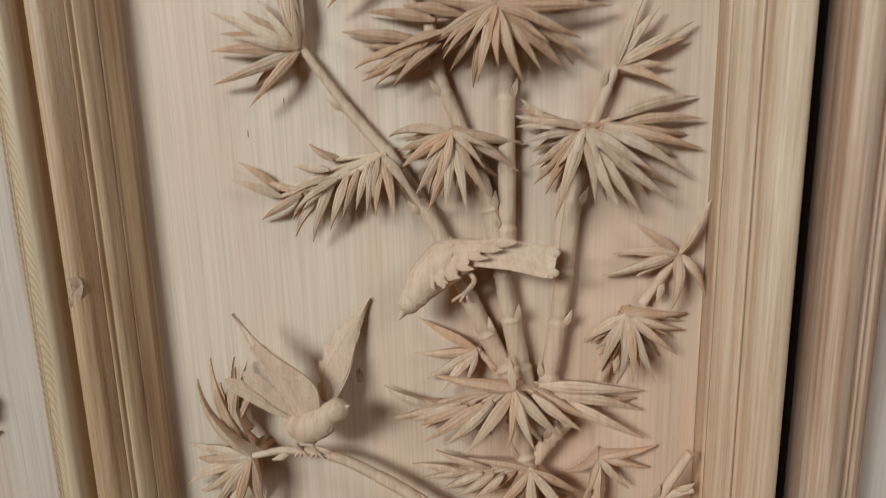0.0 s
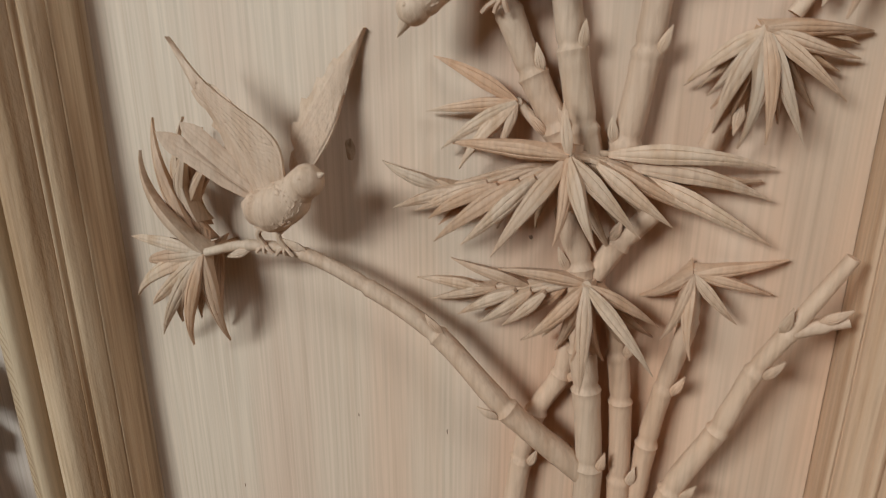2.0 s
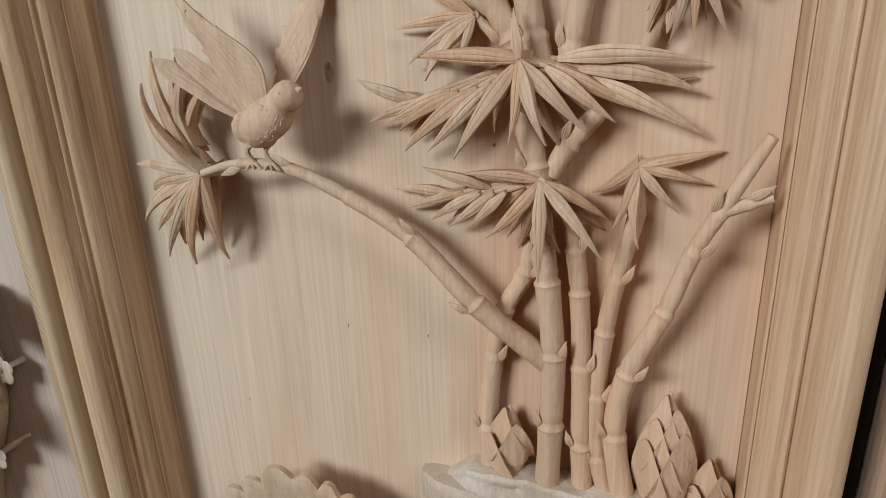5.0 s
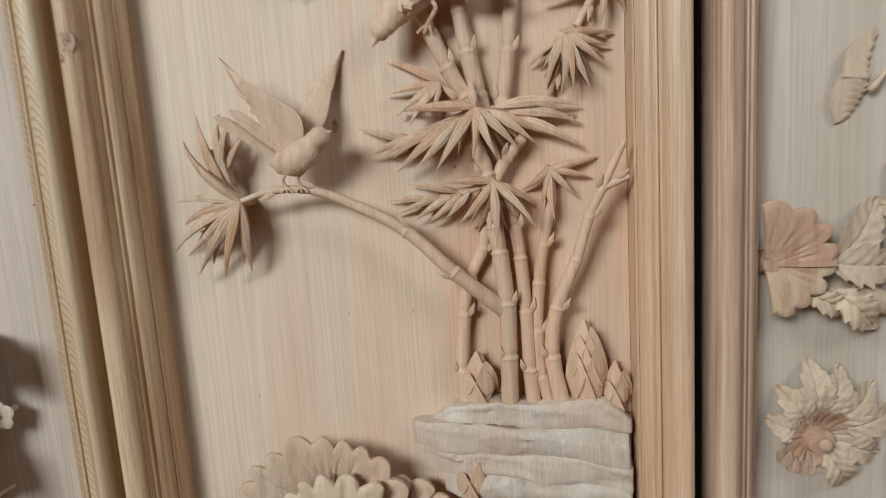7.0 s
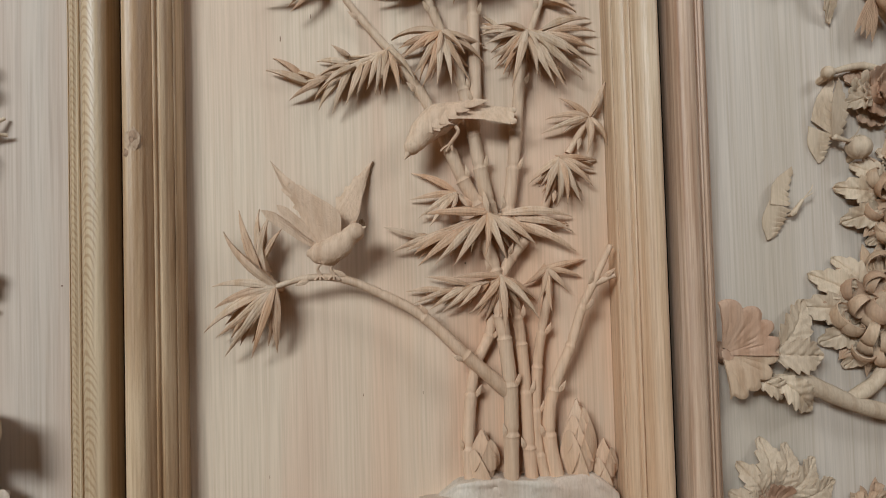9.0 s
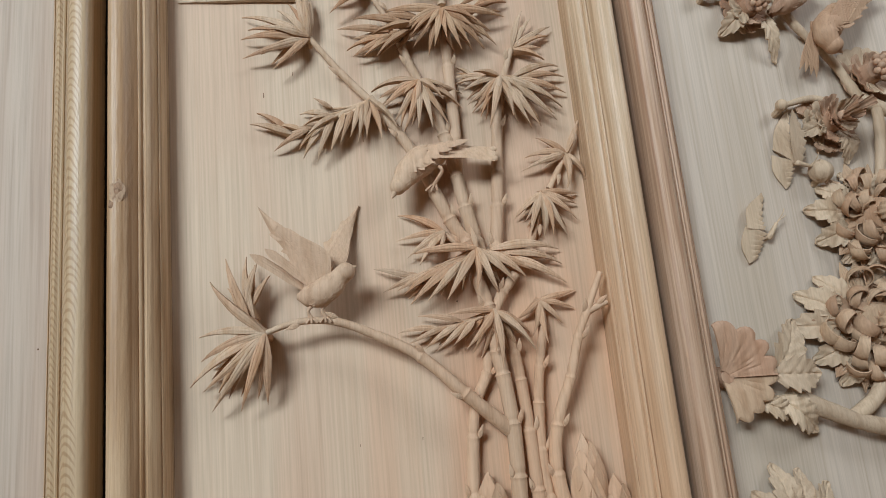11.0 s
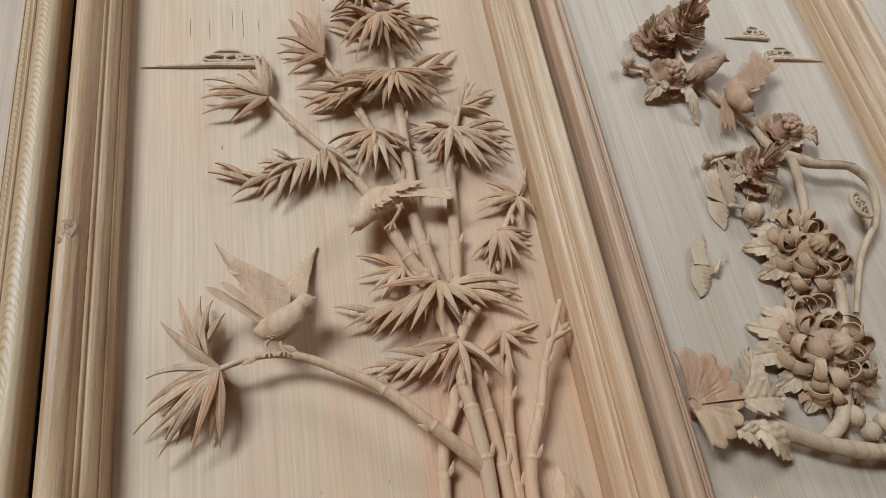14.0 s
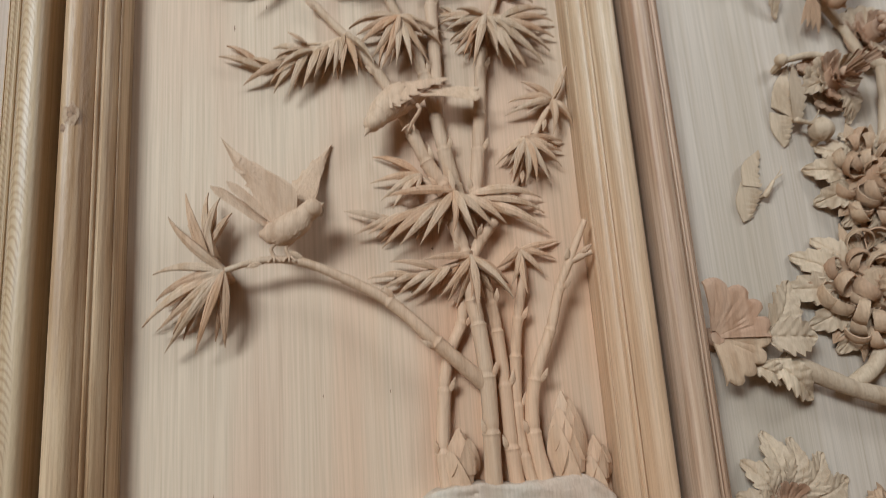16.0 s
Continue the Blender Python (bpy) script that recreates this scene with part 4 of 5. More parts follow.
def shoot(x, z, w, h, y, scales):
    """A bamboo shoot wrapped in overlapping pointed sheaths."""
    t = thing("bamboo_shoot_carving", (x, 0, z), "stubby carved bamboo shoot wrapped in pointed sheaths", "carving", "bamboo shoots")

    def girth(f):
        return w * 0.5 * max(0.04, (0.66 + 0.95 * f - 1.61 * f ** 2.1))
    bm = bmesh.new()
    pts = [Vector((x, y * 0.5, z + h * k / 14)) for k in range(15)]
    tube(bm, pts, [girth(k / 14) for k in range(15)], 16, 0.85)
    part("core", fix(bm), CARVED, t)
    for k in range(scales):
        f = k / max(1, scales - 1)
        s = 1 if k % 2 else -1
        mid = math.pi / 2 - s * 0.75 * (1 - 0.5 * f)
        f0, reach = 0.50 * f - 0.05, 0.66 - 0.14 * f
        swell = 0.0040 - 0.0026 * f
        bm = bmesh.new()
        grid = []
        for i in range(9):
            v = i / 8
            row = []
            for j in range(31):
                a = mid + (j / 30 - 0.5) * 2.7
                top = reach * max(0.0, math.cos(math.pi * (j / 30 - 0.5))) ** 1.5
                ff = min(0.995, max(0.0, f0 + top * v))
                r = girth(ff) + 0.8 * swell + 0.0042 * v * v - 0.0005 * abs(math.sin(0.62 * j)) * (1 - v)
                row.append(Vector((x + r * math.cos(a), y * 0.5 - 0.85 * r * math.sin(a), z + h * ff * (1 + 0.03 * v))))
            grid.append(row)
        shell(bm, grid, (0, -1, 0), 0.0014)
        bmesh.ops.remove_doubles(bm, verts=bm.verts[:], dist=0.00002)
        part("sheath", fix(bm), CARVED, t)
    return t


shoot(0.2010, 0.918, 0.037, 0.090, -0.022, 5)
shoot(0.2325, 0.905, 0.024, 0.055, -0.016, 3)
shoot(0.0885, 0.920, 0.031, 0.058, -0.024, 3)
shoot(0.0770, 0.815, 0.030, 0.058, -0.050, 3)

low = thing("lobed_leaf_carving", (-0.075, 0, 0.80), "large scalloped leaves carved in deep relief low on the panel", "carving")
part("leaf", fan_leaf((-0.085, -0.012, 0.800), 0.100, 2, 178, 11, 0.034, depth=0.010, thick=0.005, notch=0.16, vein=0.0042, rings=12), CARVED, low)
part("leaf", fan_leaf((-0.066, -0.034, 0.790), 0.076, 5, 172, 8, 0.024, depth=0.012, thick=0.004, notch=0.26, vein=0.0046, rings=12), CARVED_GREY, low)
part("leaf", fan_leaf((-0.010, -0.008, 0.775), 0.070, -10, 130, 7, 0.020, depth=0.008, thick=0.005, vein=0.0040, rings=12), CARVED, low)
bm = bmesh.new()
tube(bm, spline([(-0.07, 0.002, 0.72), (-0.075, -0.02, 0.77), (-0.075, -0.03, 0.80)], 8), [0.008] * 17, 12)
part("stem", fix(bm), CARVED, low)


# ---- thin clouds ----
def cloud(name_label, x0, x1, z, flip=1):
    t = thing("cloud_carving", ((x0 + x1) / 2, 0, z), name_label, "carving", "carved clouds")
    w = x1 - x0
    a, b = (x0, x1) if flip > 0 else (x1, x0)
    bm = bmesh.new()
    line = spline([(a, -0.001, z - 0.001), (a + 0.3 * flip * w, -0.002, z), (a + 0.62 * flip * w, -0.003, z), (b - 0.06 * flip * w, -0.003, z - 0.001), (b, -0.002, z + 0.005)], 8)
    tube(bm, line, [0.0012 + 0.0026 * min(1, i / 9) for i in range(len(line))], 8, 1.0)
    part("streak", fix(bm), CARVED_FLAT, t)
    for cx, cz, rx, rz in ((0.66, 0.011, 0.16, 0.006), (0.82, 0.010, 0.15, 0.0065), (0.70, 0.019, 0.12, 0.0045), (0.84, 0.012, 0.07, 0.003)):
        bm = bmesh.new()
        c = a + flip * cx * w
        loop = [Vector((c + rx * w * math.cos(q), -0.003, z + cz + rz * math.sin(q))) for q in (k * 2 * math.pi / 28 for k in range(29))]
        tube(bm, loop, [0.0020] * 29, 8, 1.3)
        part("scroll", fix(bm), CARVED_FLAT, t)
    return t


cloud("thin scrolled cloud in low relief on the board", -0.236, -0.080, 1.572)

# ---- carvings on the panel with chrysanthemums ----
FRAME = right_frame


def chrysanthemum(x, z, r, y, petals, label, seed, heart=True, flat_leaves=()):
    q = random.Random(seed)
    t = thing("chrysanthemum_carving", (x, 0, z), label, "carving", "carved flowers")
    c = (x, 0, z)
    bm = bmesh.new()
    tube(bm, [Vector((x, 0.003, z)), Vector((x, -y * 0.5, z)), Vector((x, -y, z))], [r * 0.5, r * 0.42, r * 0.3], 14)
    part("calyx", fix(bm), CARVED_TAN, t)
    if heart:
        bm = bmesh.new()
        pts = 40
        g = bmesh.ops.create_uvsphere(bm, u_segments=pts, v_segments=14, radius=r * 0.19)
        for v in g["verts"]:
            p = v.co.copy()
            a = math.atan2(p.x, p.y)
            k = 1 + 0.09 * math.sin(a * 10) * min(1, (abs(p.x) + abs(p.y)) / (r * 0.2))
            v.co = Vector((x + p.x * k, -y - r * 0.12 - p.z * 0.85, z + p.y * k))
        part("heart", fix(bm), CARVED_TAN, t)
    for ring, (f, count, h) in enumerate(((0.34, 7, 1.0), (0.54, 9, 0.84), (0.74, petals, 0.56))):
        for k in range(count):
            a = 2 * math.pi * (k + 0.5 * (ring % 2)) / count + q.uniform(-0.2, 0.2)
            part("petal", curled_petal((x, 0, z), a, r * 0.12, r * f * q.uniform(0.85, 1.1), y * h, r * q.uniform(0.16, 0.23), r * q.uniform(0.20, 0.28),
                                       q.uniform(0.65, 0.88), q.choice((-1, 1)) * q.uniform(0.7, 1.35)), CARVED_TAN, t)
    for k in range(13):
        a = 2 * math.pi * (k + q.uniform(-0.3, 0.3)) / 13
        d = Vector((math.cos(a), 0, math.sin(a)))
        bm = bmesh.new()
        blade(bm, Vector((x, -y * 0.42, z)) + d * r * 0.35, Vector((x, -y * q.uniform(0.25, 0.5), z)) + d * r * q.uniform(0.95, 1.16), r * q.uniform(0.26, 0.36),
              arch=-0.05, sag=0, thick=0.003, fat=0.5, relief=0.25, roll=q.uniform(-0.4, 0.4))
        part("petal", fix(bm), CARVED_TAN, t)
    for a, length, w in flat_leaves:
        d = Vector((math.cos(radians(a)), 0, math.sin(radians(a))))
        b = Vector((x, -y * 0.35, z)) + d * r * 0.45
        tip = Vector((x, -0.006, z)) + d * length
        part("leaf", toothed_leaf(b, tip, w, lift=0.010, teeth=5), CARVED_GREY, t)
    return t


def petal_flower(name, x, z, r, y, count, rings, label, seed, core="bud", material=None):
    q = random.Random(seed)
    t = thing(name, (x, 0, z), label, "carving", "carved flowers")
    material = material or CARVED_RED
    bm = bmesh.new()
    tube(bm, [Vector((x, 0.003, z)), Vector((x, -y * 0.8, z))], [r * 0.4, r * 0.3], 12)
    part("calyx", fix(bm), material, t)
    for ring in range(rings):
        f = 1 - 0.22 * ring
        for k in range(count):
            a = 360 * (k + 0.5 * (ring % 2)) / count + q.uniform(-14, 14)
            span = 360 / count * 0.66
            part("petal", fan_leaf((x, -y * (0.25 + 0.28 * ring), z), r * f * q.uniform(0.72, 1.08), a - span, a + span, 3, y * (0.08 + 0.16 * ring) * q.uniform(0.3, 1.8),
                                   thick=0.0024, depth=-0.10 * r, notch=0.13, rings=7, vein=0.0009), material if q.random() < 0.75 else CARVED_GREY, t)
    if core == "berries":
        for k in range(17):
            rr = r * 0.36 * math.sqrt(k / 17)
            a = k * 2.4
            bm = bmesh.new()
            ball(bm, (x + rr * math.cos(a), -y * 1.12 - 0.008 * (1 - (rr / (r * 0.36)) ** 2), z + rr * math.sin(a)), r * 0.105, u=10, v=7)
            part("seed", fix(bm), material, t)
    else:
        bm = bmesh.new()
        ball(bm, (x, -y * 1.0, z), r * 0.17, (1, 0.8, 1))
        part("bud", fix(bm), material, t)
    return t


def sprig(name, label, base, tip, width, material=None, teeth=5, lift=0.012, curl=0.0):
    """A single carved leaf with a short stalk sunk in the board."""
    t = thing(name, base, label, "carving", "carved leaves")
    bm = bmesh.new()
    b = Vector(base)
    tube(bm, [Vector((b.x, 0.003, b.z)), Vector((b.x, b.y * 0.6, b.z)), b], [0.005, 0.004, 0.003], 8)
    part("stalk", fix(bm), material or CARVED_GREY, t)
    part("blade", toothed_leaf(base, tip, width, teeth=teeth, lift=lift, curl=curl), material or CARVED_GREY, t)
    return t


def bough(label, paths, material=None, knots=()):
    t = thing("branch_carving", paths[0][0][0], label, "carving")
    for pts, r0, r1 in paths:
        c = spline(pts, 10)
        n = len(c) - 1
        bm = bmesh.new()
        tube(bm, c, [(r0 + (r1 - r0) * i / n) * (1 + 0.16 * noise.noise(c[i] * 45)) for i in range(n + 1)], 12, 0.9)
        part("limb", fix(bm), material or CARVED_GREY, t)
    for x, y, z, rx, rz, holes in knots:
        bm = bmesh.new()
        loop = [Vector((x + rx * (math.cos(a) - 0.22 * math.sin(a) - 0.18 * math.cos(2 * a)), y, z + rz * math.sin(a))) for a in (k * 2 * math.pi / 32 for k in range(33))]
        tube(bm, loop, [0.0032] * 33, 8)
        ball(bm, (x, y + 0.004, z), 1.0, (rx, 0.006, rz), 20, 10)
        kn = part("burl", fix(bm), material or CARVED_GREY, t)
        # holes are flat dark beads, their inner shade given by colour
        for k in range(holes):
            a = k * 2.4
            rr = 0.62 * math.sqrt((k + 0.4) / holes)
            bm = bmesh.new()
            ball(bm, (x + rr * rx * math.cos(a), y - 0.0015, z + rr * rz * math.sin(a)), 0.0022, (1, 0.35, 1), 8, 6)
            part("bore_hole", fix(bm), HOLE_SHADE, kn)
    return t


petal_flower("peony_carving", -0.040, 1.648, 0.050, 0.042, 9, 4, "full carved peony with cupped petals", 3)
petal_flower("peony_carving", -0.093, 1.628, 0.042, 0.034, 8, 3, "small carved peony beside a larger one", 4)
petal_flower("seeded_flower_carving", -0.099, 1.545, 0.042, 0.034, 6, 2, "carved flower with a heart of round seeds", 5, "berries")
petal_flower("seeded_flower_carving", 0.072, 1.445, 0.048, 0.034, 6, 2, "carved flower with a heart of round seeds", 6, "berries")
petal_flower("peony_carving", -0.010, 1.374, 0.044, 0.040, 8, 4, "half-open carved peony with ruffled petals", 8)
sprig("carved_leaf", "narrow carved leaf hanging below a flower", (-0.085, -0.014, 1.545), (-0.064, -0.006, 1.467), 0.026)
sprig("carved_leaf", "carved toothed leaf beside a seeded flower", (-0.105, -0.016, 1.545), (-0.145, -0.008, 1.508), 0.034)
sprig("carved_leaf", "carved toothed leaf below a peony", (0.000, -0.016, 1.366), (0.013, -0.008, 1.316), 0.036)
sprig("carved_leaf", "carved toothed leaf below a peony", (-0.020, -0.016, 1.372), (-0.056, -0.010, 1.360), 0.030)
sprig("carved_leaf", "reddish carved petal-like leaf", (0.095, -0.022, 1.438), (0.132, -0.020, 1.420), 0.036, CARVED_RED)
bm = bird_body([(-0.070, -0.020, 1.535), (-0.050, -0.028, 1.546), (-0.030, -0.030, 1.558), (-0.014, -0.030, 1.569), (-0.003, -0.031, 1.5755)],
               [0.006, 0.015, 0.016, 0.013, 0.011], (0.0175, -0.030, 1.571))
for k in range(9):
    blade(bm, (-0.020 - 0.004 * k, -0.047 + 0.0008 * k, 1.570 - 0.0022 * k), (-0.046 - 0.004 * k, -0.040 + 0.0016 * k, 1.556 - 0.0042 * k + 0.004 * (k % 3)), 0.0065, arch=0.06, sag=0, thick=0.0016, fat=0.6, relief=0.16, rows=8)
tagged(part("bird_carving", fix(bm), CARVED_RED), "small reddish carved bird among the flowers", "carving", "carved birds")
bm = bird_body([(0.045, -0.024, 1.545), (0.024, -0.030, 1.528), (0.004, -0.034, 1.508), (-0.006, -0.038, 1.492), (0.000, -0.040, 1.476)],
               [0.006, 0.017, 0.020, 0.016, 0.012], (0.012, -0.040, 1.464))
for k in range(5):
    blade(bm, (0.040, -0.024, 1.540 - 0.003 * k), (0.094 + 0.007 * k, -0.016 - 0.003 * k, 1.612 - 0.009 * k), 0.011, arch=0.03, sag=0, thick=0.002, fat=0.75, relief=0.16, rows=12)
feathered_wing(bm, [(0.074, -0.034, 1.588), (0.046, -0.046, 1.566), (0.016, -0.052, 1.540), (-0.004, -0.050, 1.515), (-0.004, -0.046, 1.500)],
               [(0.082, -0.034, 1.566), (0.078, -0.040, 1.548), (0.068, -0.042, 1.532), (0.054, -0.044, 1.518), (0.036, -0.046, 1.505)], 0.0125)
for k in range(4):
    blade(bm, (-0.006 - 0.002 * k, -0.026, 1.520), (-0.040 + 0.008 * k, -0.018, 1.452 - 0.004 * k), 0.010, arch=0.03, sag=0, thick=0.002, fat=0.7, relief=0.16, rows=10)
tagged(part("bird_carving", fix(bm), CARVED_TAN), "carved bird diving with lifted wing and tail", "carving", "carved birds")
cloud("thin scrolled cloud in low relief on the board", 0.060, 0.150, 1.650)
cloud("thin scrolled cloud in low relief on the board", 0.125, 0.246, 1.606, -1)

flower_bough = bough("smooth carved branch that bends down between the flowers",
      [([(-0.040, 0.000, 1.640), (-0.055, -0.008, 1.590), (-0.030, -0.010, 1.530), (0.020, -0.010, 1.470), (0.050, -0.014, 1.405)], 0.005, 0.007),
       ([(0.045, -0.016, 1.410), (0.070, -0.026, 1.388), (0.099, -0.030, 1.376), (0.157, -0.030, 1.371), (0.188, -0.025, 1.339),
         (0.171, -0.020, 1.283), (0.120, -0.014, 1.229), (0.073, -0.008, 1.147)], 0.0095, 0.004),
       ([(0.062, -0.024, 1.390), (0.060, -0.020, 1.350), (0.050, -0.016, 1.300), (0.030, -0.012, 1.250)], 0.008, 0.006),
       ([(0.030, -0.016, 1.250), (0.050, -0.018, 1.180), (0.020, -0.018, 1.110), (-0.015, -0.018, 1.045)], 0.008, 0.009),
       ([(-0.150, -0.012, 1.022), (-0.117, -0.018, 1.006), (-0.059, -0.022, 0.981), (0.006, -0.022, 0.966), (0.090, -0.022, 0.960)], 0.012, 0.010),
       ([(-0.010, -0.018, 1.045), (-0.035, -0.020, 1.010), (-0.070, -0.020, 0.990)], 0.008, 0.010),
       ([(0.010, -0.012, 1.400), (-0.030, -0.014, 1.410), (-0.080, -0.012, 1.400)], 0.006, 0.004),
       ([(-0.095, -0.010, 1.555), (-0.125, -0.012, 1.566), (-0.160, -0.012, 1.573)], 0.004, 0.005)],
      knots=((0.138, -0.034, 1.302, 0.013, 0.020, 11),))
# a line of drilled dots along the bent limb, as beads in the hole-shade colour
for k, p in enumerate(spline([(0.070, -0.0335, 1.3905), (0.099, -0.0375, 1.3790), (0.135, -0.0380, 1.3760), (0.160, -0.0370, 1.3715)], 7)):
    bm = bmesh.new()
    ball(bm, p, 0.0011, (1, 0.6, 1), 8, 5)
    part("drilled_dot", fix(bm), HOLE_SHADE, flower_bough)
for bx, bz, br in ((-0.161, 1.574, 0.010), (-0.042, 1.305, 0.015), (-0.012, 1.013, 0.013), (-0.080, 1.400, 0.008), (0.004, 0.992, 0.012), (0.030, 1.000, 0.012)):
    t = thing("flower_bud_carving", (bx, 0, bz), "round closed flower bud carved in wood", "carving", "carved buds")
    bm = bmesh.new()
    tube(bm, [Vector((bx, 0.003, bz - br)), Vector((bx, -0.010, bz - br * 0.6)), Vector((bx, -0.018, bz))], [0.004, 0.005, 0.004], 8)
    part("stalk", fix(bm), CARVED_GREY, t)
    bm = bmesh.new()
    g = bmesh.ops.create_uvsphere(bm, u_segments=24, v_segments=12, radius=br)
    for v in g["verts"]:
        a = math.atan2(v.co.x, v.co.y)
        v.co = Vector((bx, -0.018, bz)) + v.co * (1 + 0.05 * math.cos(a * 6))
    part("bud", fix(bm), CARVED_GREY, t)


def butterfly(label, body, head, wings):
    t = thing("butterfly_carving", body, label, "carving", "carved butterflies")
    bm = bmesh.new()
    b, h = Vector(body), Vector(head)
    c = [b.lerp(h, k / 10) for k in range(11)]
    tube(bm, [Vector((b.x, 0.002, b.z))] + c, [0.003] + [0.0036 + 0.0007 * (k % 2) - 0.0002 * k for k in range(11)], 10)
    for s in (0.003, -0.002):
        tube(bm, spline([h, h + Vector((0.008, -0.004, 0.008 + s)), h + Vector((0.013, -0.002, 0.012 + 2 * s))], 5), [0.0007] * 11, 6)
    part("body", fix(bm), CARVED_GREY, t)
    for lead, trail in wings:
        part("wing", sheet_between(lead, trail, cols=30, rows=10, feathers=6, thick=0.0012, groove=0.0011, scallop=0.14, bulge=0.0), CARVED_GREY, t)


butterfly("carved butterfly with one upright wing in pale grey wood", (-0.076, -0.018, 1.318), (-0.056, -0.020, 1.312),
          [([(-0.059, -0.003, 1.402), (-0.085, -0.004, 1.372), (-0.095, -0.004, 1.342)], [(-0.062, -0.006, 1.392), (-0.070, -0.010, 1.350), (-0.074, -0.016, 1.320)]),
           ([(-0.070, -0.024, 1.392), (-0.082, -0.026, 1.360), (-0.080, -0.020, 1.318)], [(-0.064, -0.020, 1.388), (-0.058, -0.022, 1.350), (-0.066, -0.018, 1.318)]),
           ([(-0.098, -0.003, 1.335), (-0.100, -0.003, 1.310), (-0.087, -0.003, 1.287)], [(-0.076, -0.016, 1.322), (-0.078, -0.012, 1.308), (-0.082, -0.004, 1.289)])])
butterfly("carved butterfly with spread wings in pale grey wood", (-0.131, -0.010, 1.222), (-0.118, -0.012, 1.240),
          [([(-0.126, -0.005, 1.283), (-0.155, -0.010, 1.262), (-0.160, -0.010, 1.235)], [(-0.124, -0.005, 1.278), (-0.134, -0.008, 1.250), (-0.134, -0.010, 1.232)]),
           ([(-0.160, -0.008, 1.240), (-0.170, -0.006, 1.215), (-0.163, -0.004, 1.190)], [(-0.134, -0.010, 1.228), (-0.142, -0.008, 1.212), (-0.152, -0.005, 1.194)])])

FLAT1 = ((170, 0.092, 0.040), (200, 0.088, 0.040), (145, 0.080, 0.036), (232, 0.076, 0.034), (262, 0.094, 0.032), (300, 0.086, 0.040), (80, 0.072, 0.036), (110, 0.070, 0.034))
chrysanthemum(0.021, 1.240, 0.070, 0.036, 12, "large carved chrysanthemum with rolled petals round a ribbed heart", 11, True, FLAT1)
FLAT2 = ((152, 0.104, 0.044), (176, 0.110, 0.046), (206, 0.092, 0.042), (236, 0.088, 0.040), (262, 0.078, 0.036), (130, 0.090, 0.040), (-30, 0.090, 0.045), (-60, 0.085, 0.04), (20, 0.09, 0.045))
chrysanthemum(-0.018, 1.098, 0.078, 0.040, 13, "large carved chrysanthemum with rolled petals and toothed leaves", 12, True, FLAT2)
FLAT3 = ((95, 0.085, 0.042), (70, 0.080, 0.038), (40, 0.085, 0.040), (15, 0.095, 0.040), (125, 0.068, 0.036), (160, 0.055, 0.034), (-20, 0.078, 0.036), (-60, 0.075, 0.04))
petal_flower("chrysanthemum_carving", -0.178, 0.858, 0.046, 0.030, 8, 2, "low carved chrysanthemum with soft petals", 13)
for a, ln, w in FLAT3:
    d = Vector((math.cos(radians(a)), 0, math.sin(radians(a))))
    b = Vector((-0.178, -0.014, 0.862)) + d * 0.02
    sprig("carved_leaf", "pale carved toothed leaf round a low flower", b, Vector((-0.178, -0.006, 0.862)) + d * ln, w)
big = thing("lobed_leaf_carving", (-0.222, 0, 1.055), "broad reddish lobed leaf carved with fanning veins", "carving")
part("blade", fan_leaf((-0.240, -0.022, 1.052), 0.071, -2, 97, 4, 0.012, thick=0.003, depth=0.006, notch=0.17, squash=0.95, vein=0.0016, rings=12), CARVED_RED, big)
part("blade", fan_leaf((-0.240, -0.020, 1.056), 0.070, -86, 6, 4, 0.011, thick=0.003, depth=0.004, notch=0.15, squash=0.86, vein=0.0016, rings=12), CARVED_TAN, big)
bm = bmesh.new()
tube(bm, [Vector((-0.230, 0.003, 1.052)), Vector((-0.232, -0.012, 1.053)), Vector((-0.234, -0.024, 1.053))], [0.014, 0.012, 0.008], 10)
part("stalk", fix(bm), CARVED_RED, big)
sprig("carved_leaf", "pale carved toothed leaf pointing up", (-0.168, -0.020, 1.050), (-0.122, -0.012, 1.115), 0.046)
sprig("carved_leaf", "pale carved toothed leaf with a curled tip", (-0.172, -0.022, 1.050), (-0.112, -0.018, 1.046), 0.050, curl=0.012)
sprig("carved_leaf", "pale carved toothed leaf pointing down", (-0.170, -0.022, 1.022), (-0.118, -0.012, 0.976), 0.042)
sprig("carved_leaf", "pale carved toothed leaf beside a stem", (-0.196, -0.020, 1.020), (-0.150, -0.014, 0.998), 0.030)
for k, (cx, cz) in enumerate(((0.095, 1.000), (0.060, 0.955), (0.140, 1.060), (-0.040, 0.840))):
    chrysanthemum(cx, cz, 0.045, 0.028, 9, "carved chrysanthemum with rolled petals", 20 + k)

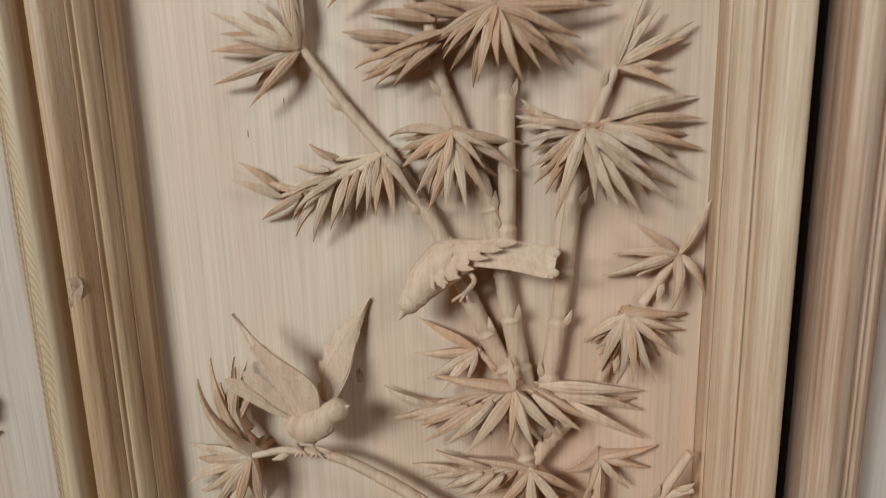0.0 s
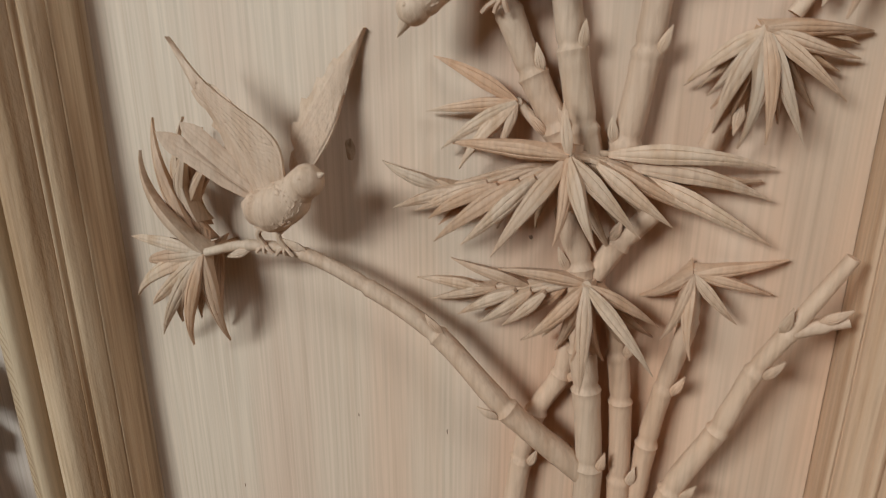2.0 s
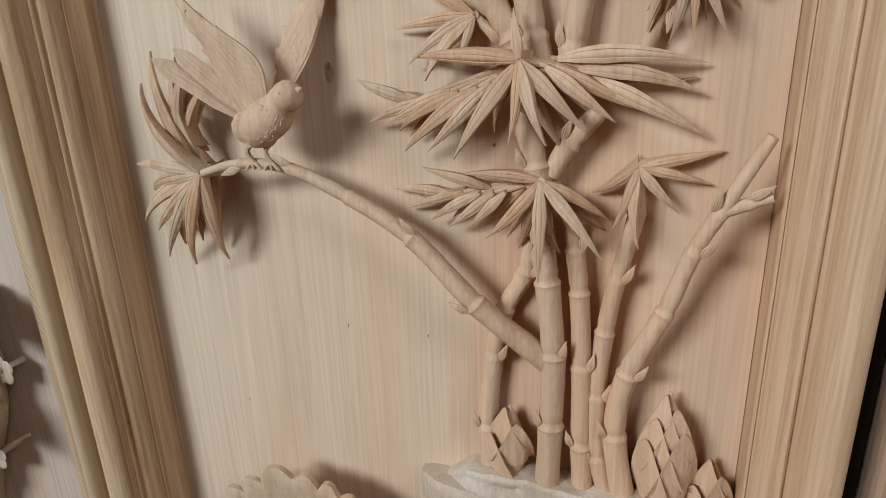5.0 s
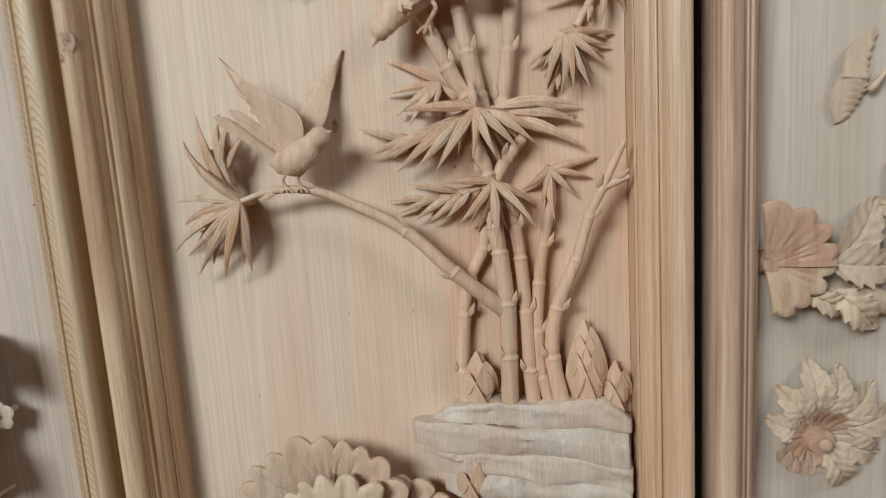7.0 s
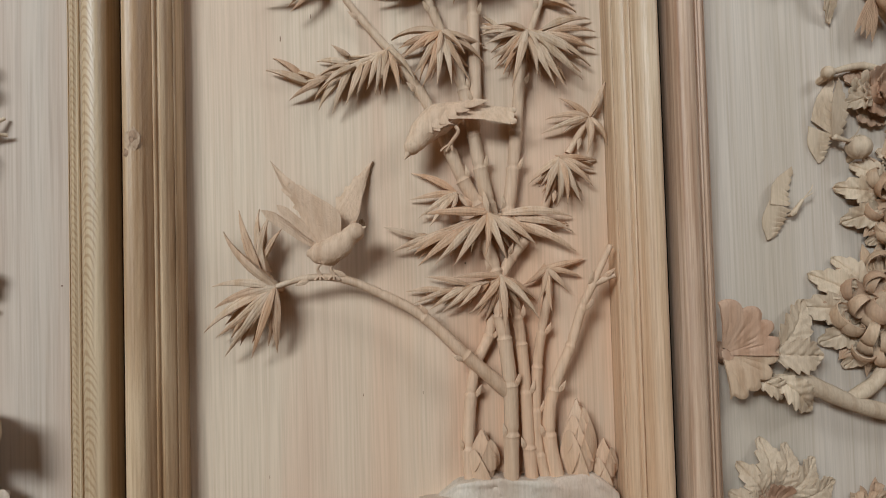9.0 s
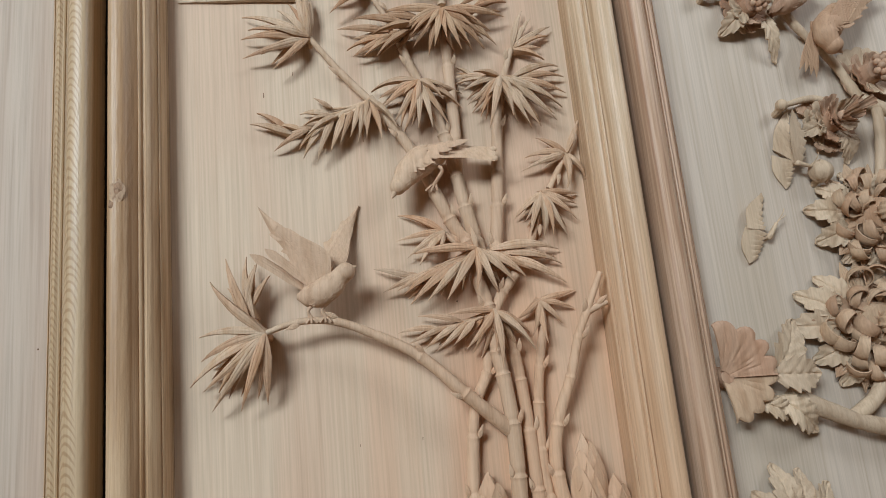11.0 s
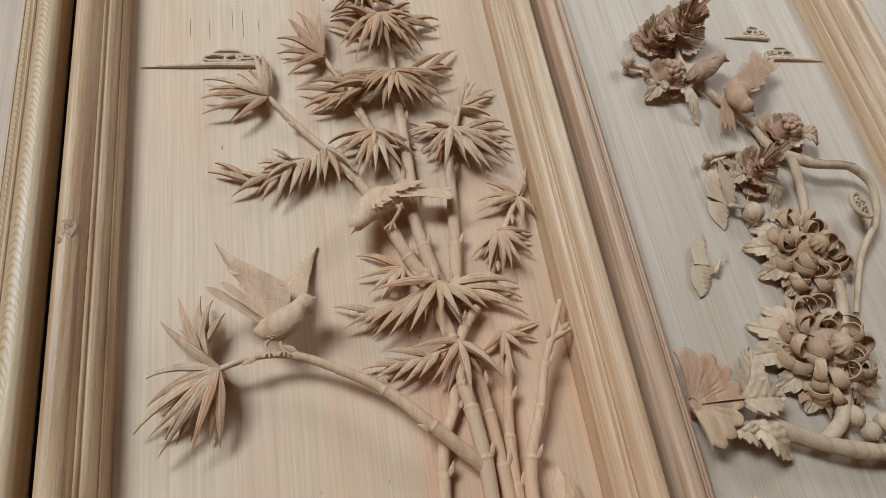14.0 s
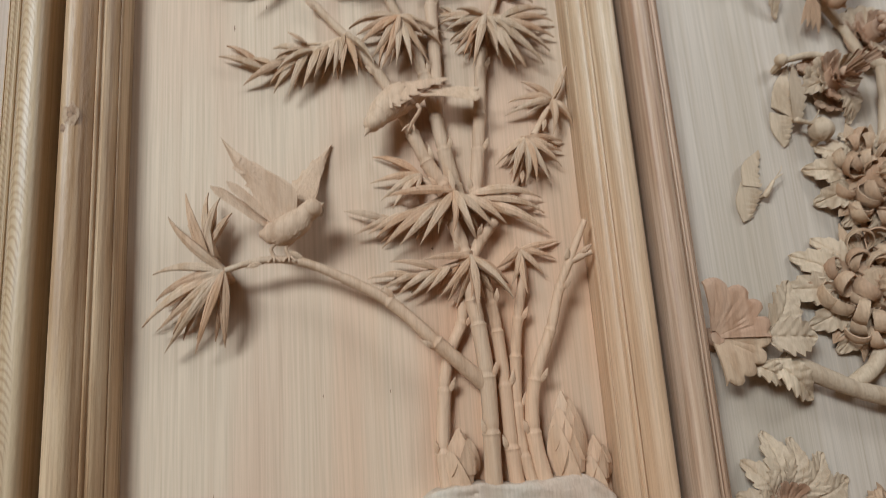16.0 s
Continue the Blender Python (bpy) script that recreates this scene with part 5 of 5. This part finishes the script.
# ---- carvings on the panel with plum blossom ----
FRAME = left_frame
bough("gnarled plum trunk with bored knots carved in pale wood",
      [([(0.020, -0.010, 1.140), (0.060, -0.026, 1.080), (0.100, -0.032, 1.020), (0.120, -0.034, 0.950), (0.108, -0.034, 0.880), (0.060, -0.030, 0.800), (0.010, -0.020, 0.700)], 0.026, 0.050),
       ([(0.110, -0.030, 1.000), (0.140, -0.034, 0.998), (0.166, -0.036, 0.996)], 0.034, 0.026),
       ([(0.100, -0.030, 0.890), (0.125, -0.036, 0.880), (0.140, -0.040, 0.870)], 0.036, 0.026),
       ([(0.060, -0.008, 1.290), (0.1124, -0.022, 1.319), (0.1336, -0.024, 1.3312), (0.1511, -0.018, 1.337), (0.1698, -0.006, 1.3515)], 0.0055, 0.002),
       ([(0.145, -0.020, 1.336), (0.160, -0.014, 1.3325), (0.1735, -0.008, 1.3315)], 0.003, 0.002),
       ([(0.080, -0.008, 1.080), (0.1028, -0.022, 1.1213), (0.1262, -0.024, 1.1702), (0.1386, -0.018, 1.2116), (0.153, -0.008, 1.2426)], 0.006, 0.0028),
       ([(0.095, -0.014, 1.128), (0.1317, -0.018, 1.1321), (0.1565, -0.008, 1.1333)], 0.004, 0.002),
       ([(0.095, -0.010, 0.780), (0.1166, -0.026, 0.8038), (0.1363, -0.018, 0.822), (0.1540, -0.008, 0.832)], 0.004, 0.002),
       ([(0.085, -0.006, 1.260), (0.105, -0.020, 1.310), (0.115, -0.018, 1.370), (0.125, -0.008, 1.450)], 0.006, 0.003)],
      CARVED_GREY, knots=((0.172, -0.058, 0.9955, 0.015, 0.031, 7), (0.143, -0.066, 0.872, 0.017, 0.029, 0)))


def blossom(x, y, z, r):
    t = thing("plum_blossom_carving", (x, 0, z), "five-petalled plum blossom carved in pale wood", "carving", "plum blossoms")
    bm = bmesh.new()
    tube(bm, [Vector((x, 0.003, z)), Vector((x, y * 0.6, z)), Vector((x, y, z))], [0.004, 0.003, 0.003], 8)
    ball(bm, (x, y - 0.003, z), 0.0028, u=10, v=6)
    part("stalk", fix(bm), CARVED_PALE, t)
    for k in range(5):
        a = 2 * math.pi * k / 5 + 0.4
        bm = bmesh.new()
        ball(bm, (x + 0.58 * r * math.cos(a), y, z + 0.58 * r * math.sin(a)), r * 0.50, (1, 0.16, 1), 16, 8)
        part("petal", fix(bm), CARVED_PALE, t)


blossom(0.1382, -0.025, 1.1702, 0.019)
blossom(0.1657, -0.025, 0.9249, 0.017)
blossom(0.1253, -0.030, 1.3005, 0.018)
blossom(0.1230, -0.030, 0.8114, 0.016)
for x, y, z in ((0.141, -0.022, 1.388), (0.139, -0.022, 1.4129), (0.131, -0.020, 1.3545), (0.1385, -0.018, 1.3108), (0.1275, -0.018, 1.2836), (0.112, -0.018, 1.190)):
    t = thing("fruit_bud_carving", (x, 0, z), "round carved plum bud with a slit", "carving", "plum buds")
    bm = bmesh.new()
    tube(bm, [Vector((x - 0.014, 0.003, z - 0.006)), Vector((x - 0.010, y * 0.7, z - 0.004)), Vector((x, y, z))], [0.003, 0.003, 0.003], 8)
    part("stalk", fix(bm), CARVED_PALE, t)
    bm = bmesh.new()
    ball(bm, (x, y, z), 0.0125, (1.05, 0.9, 0.95), 18, 12)
    part("bud", fix(bm), CARVED_PALE, t)
FRAME = Matrix.Identity(4)
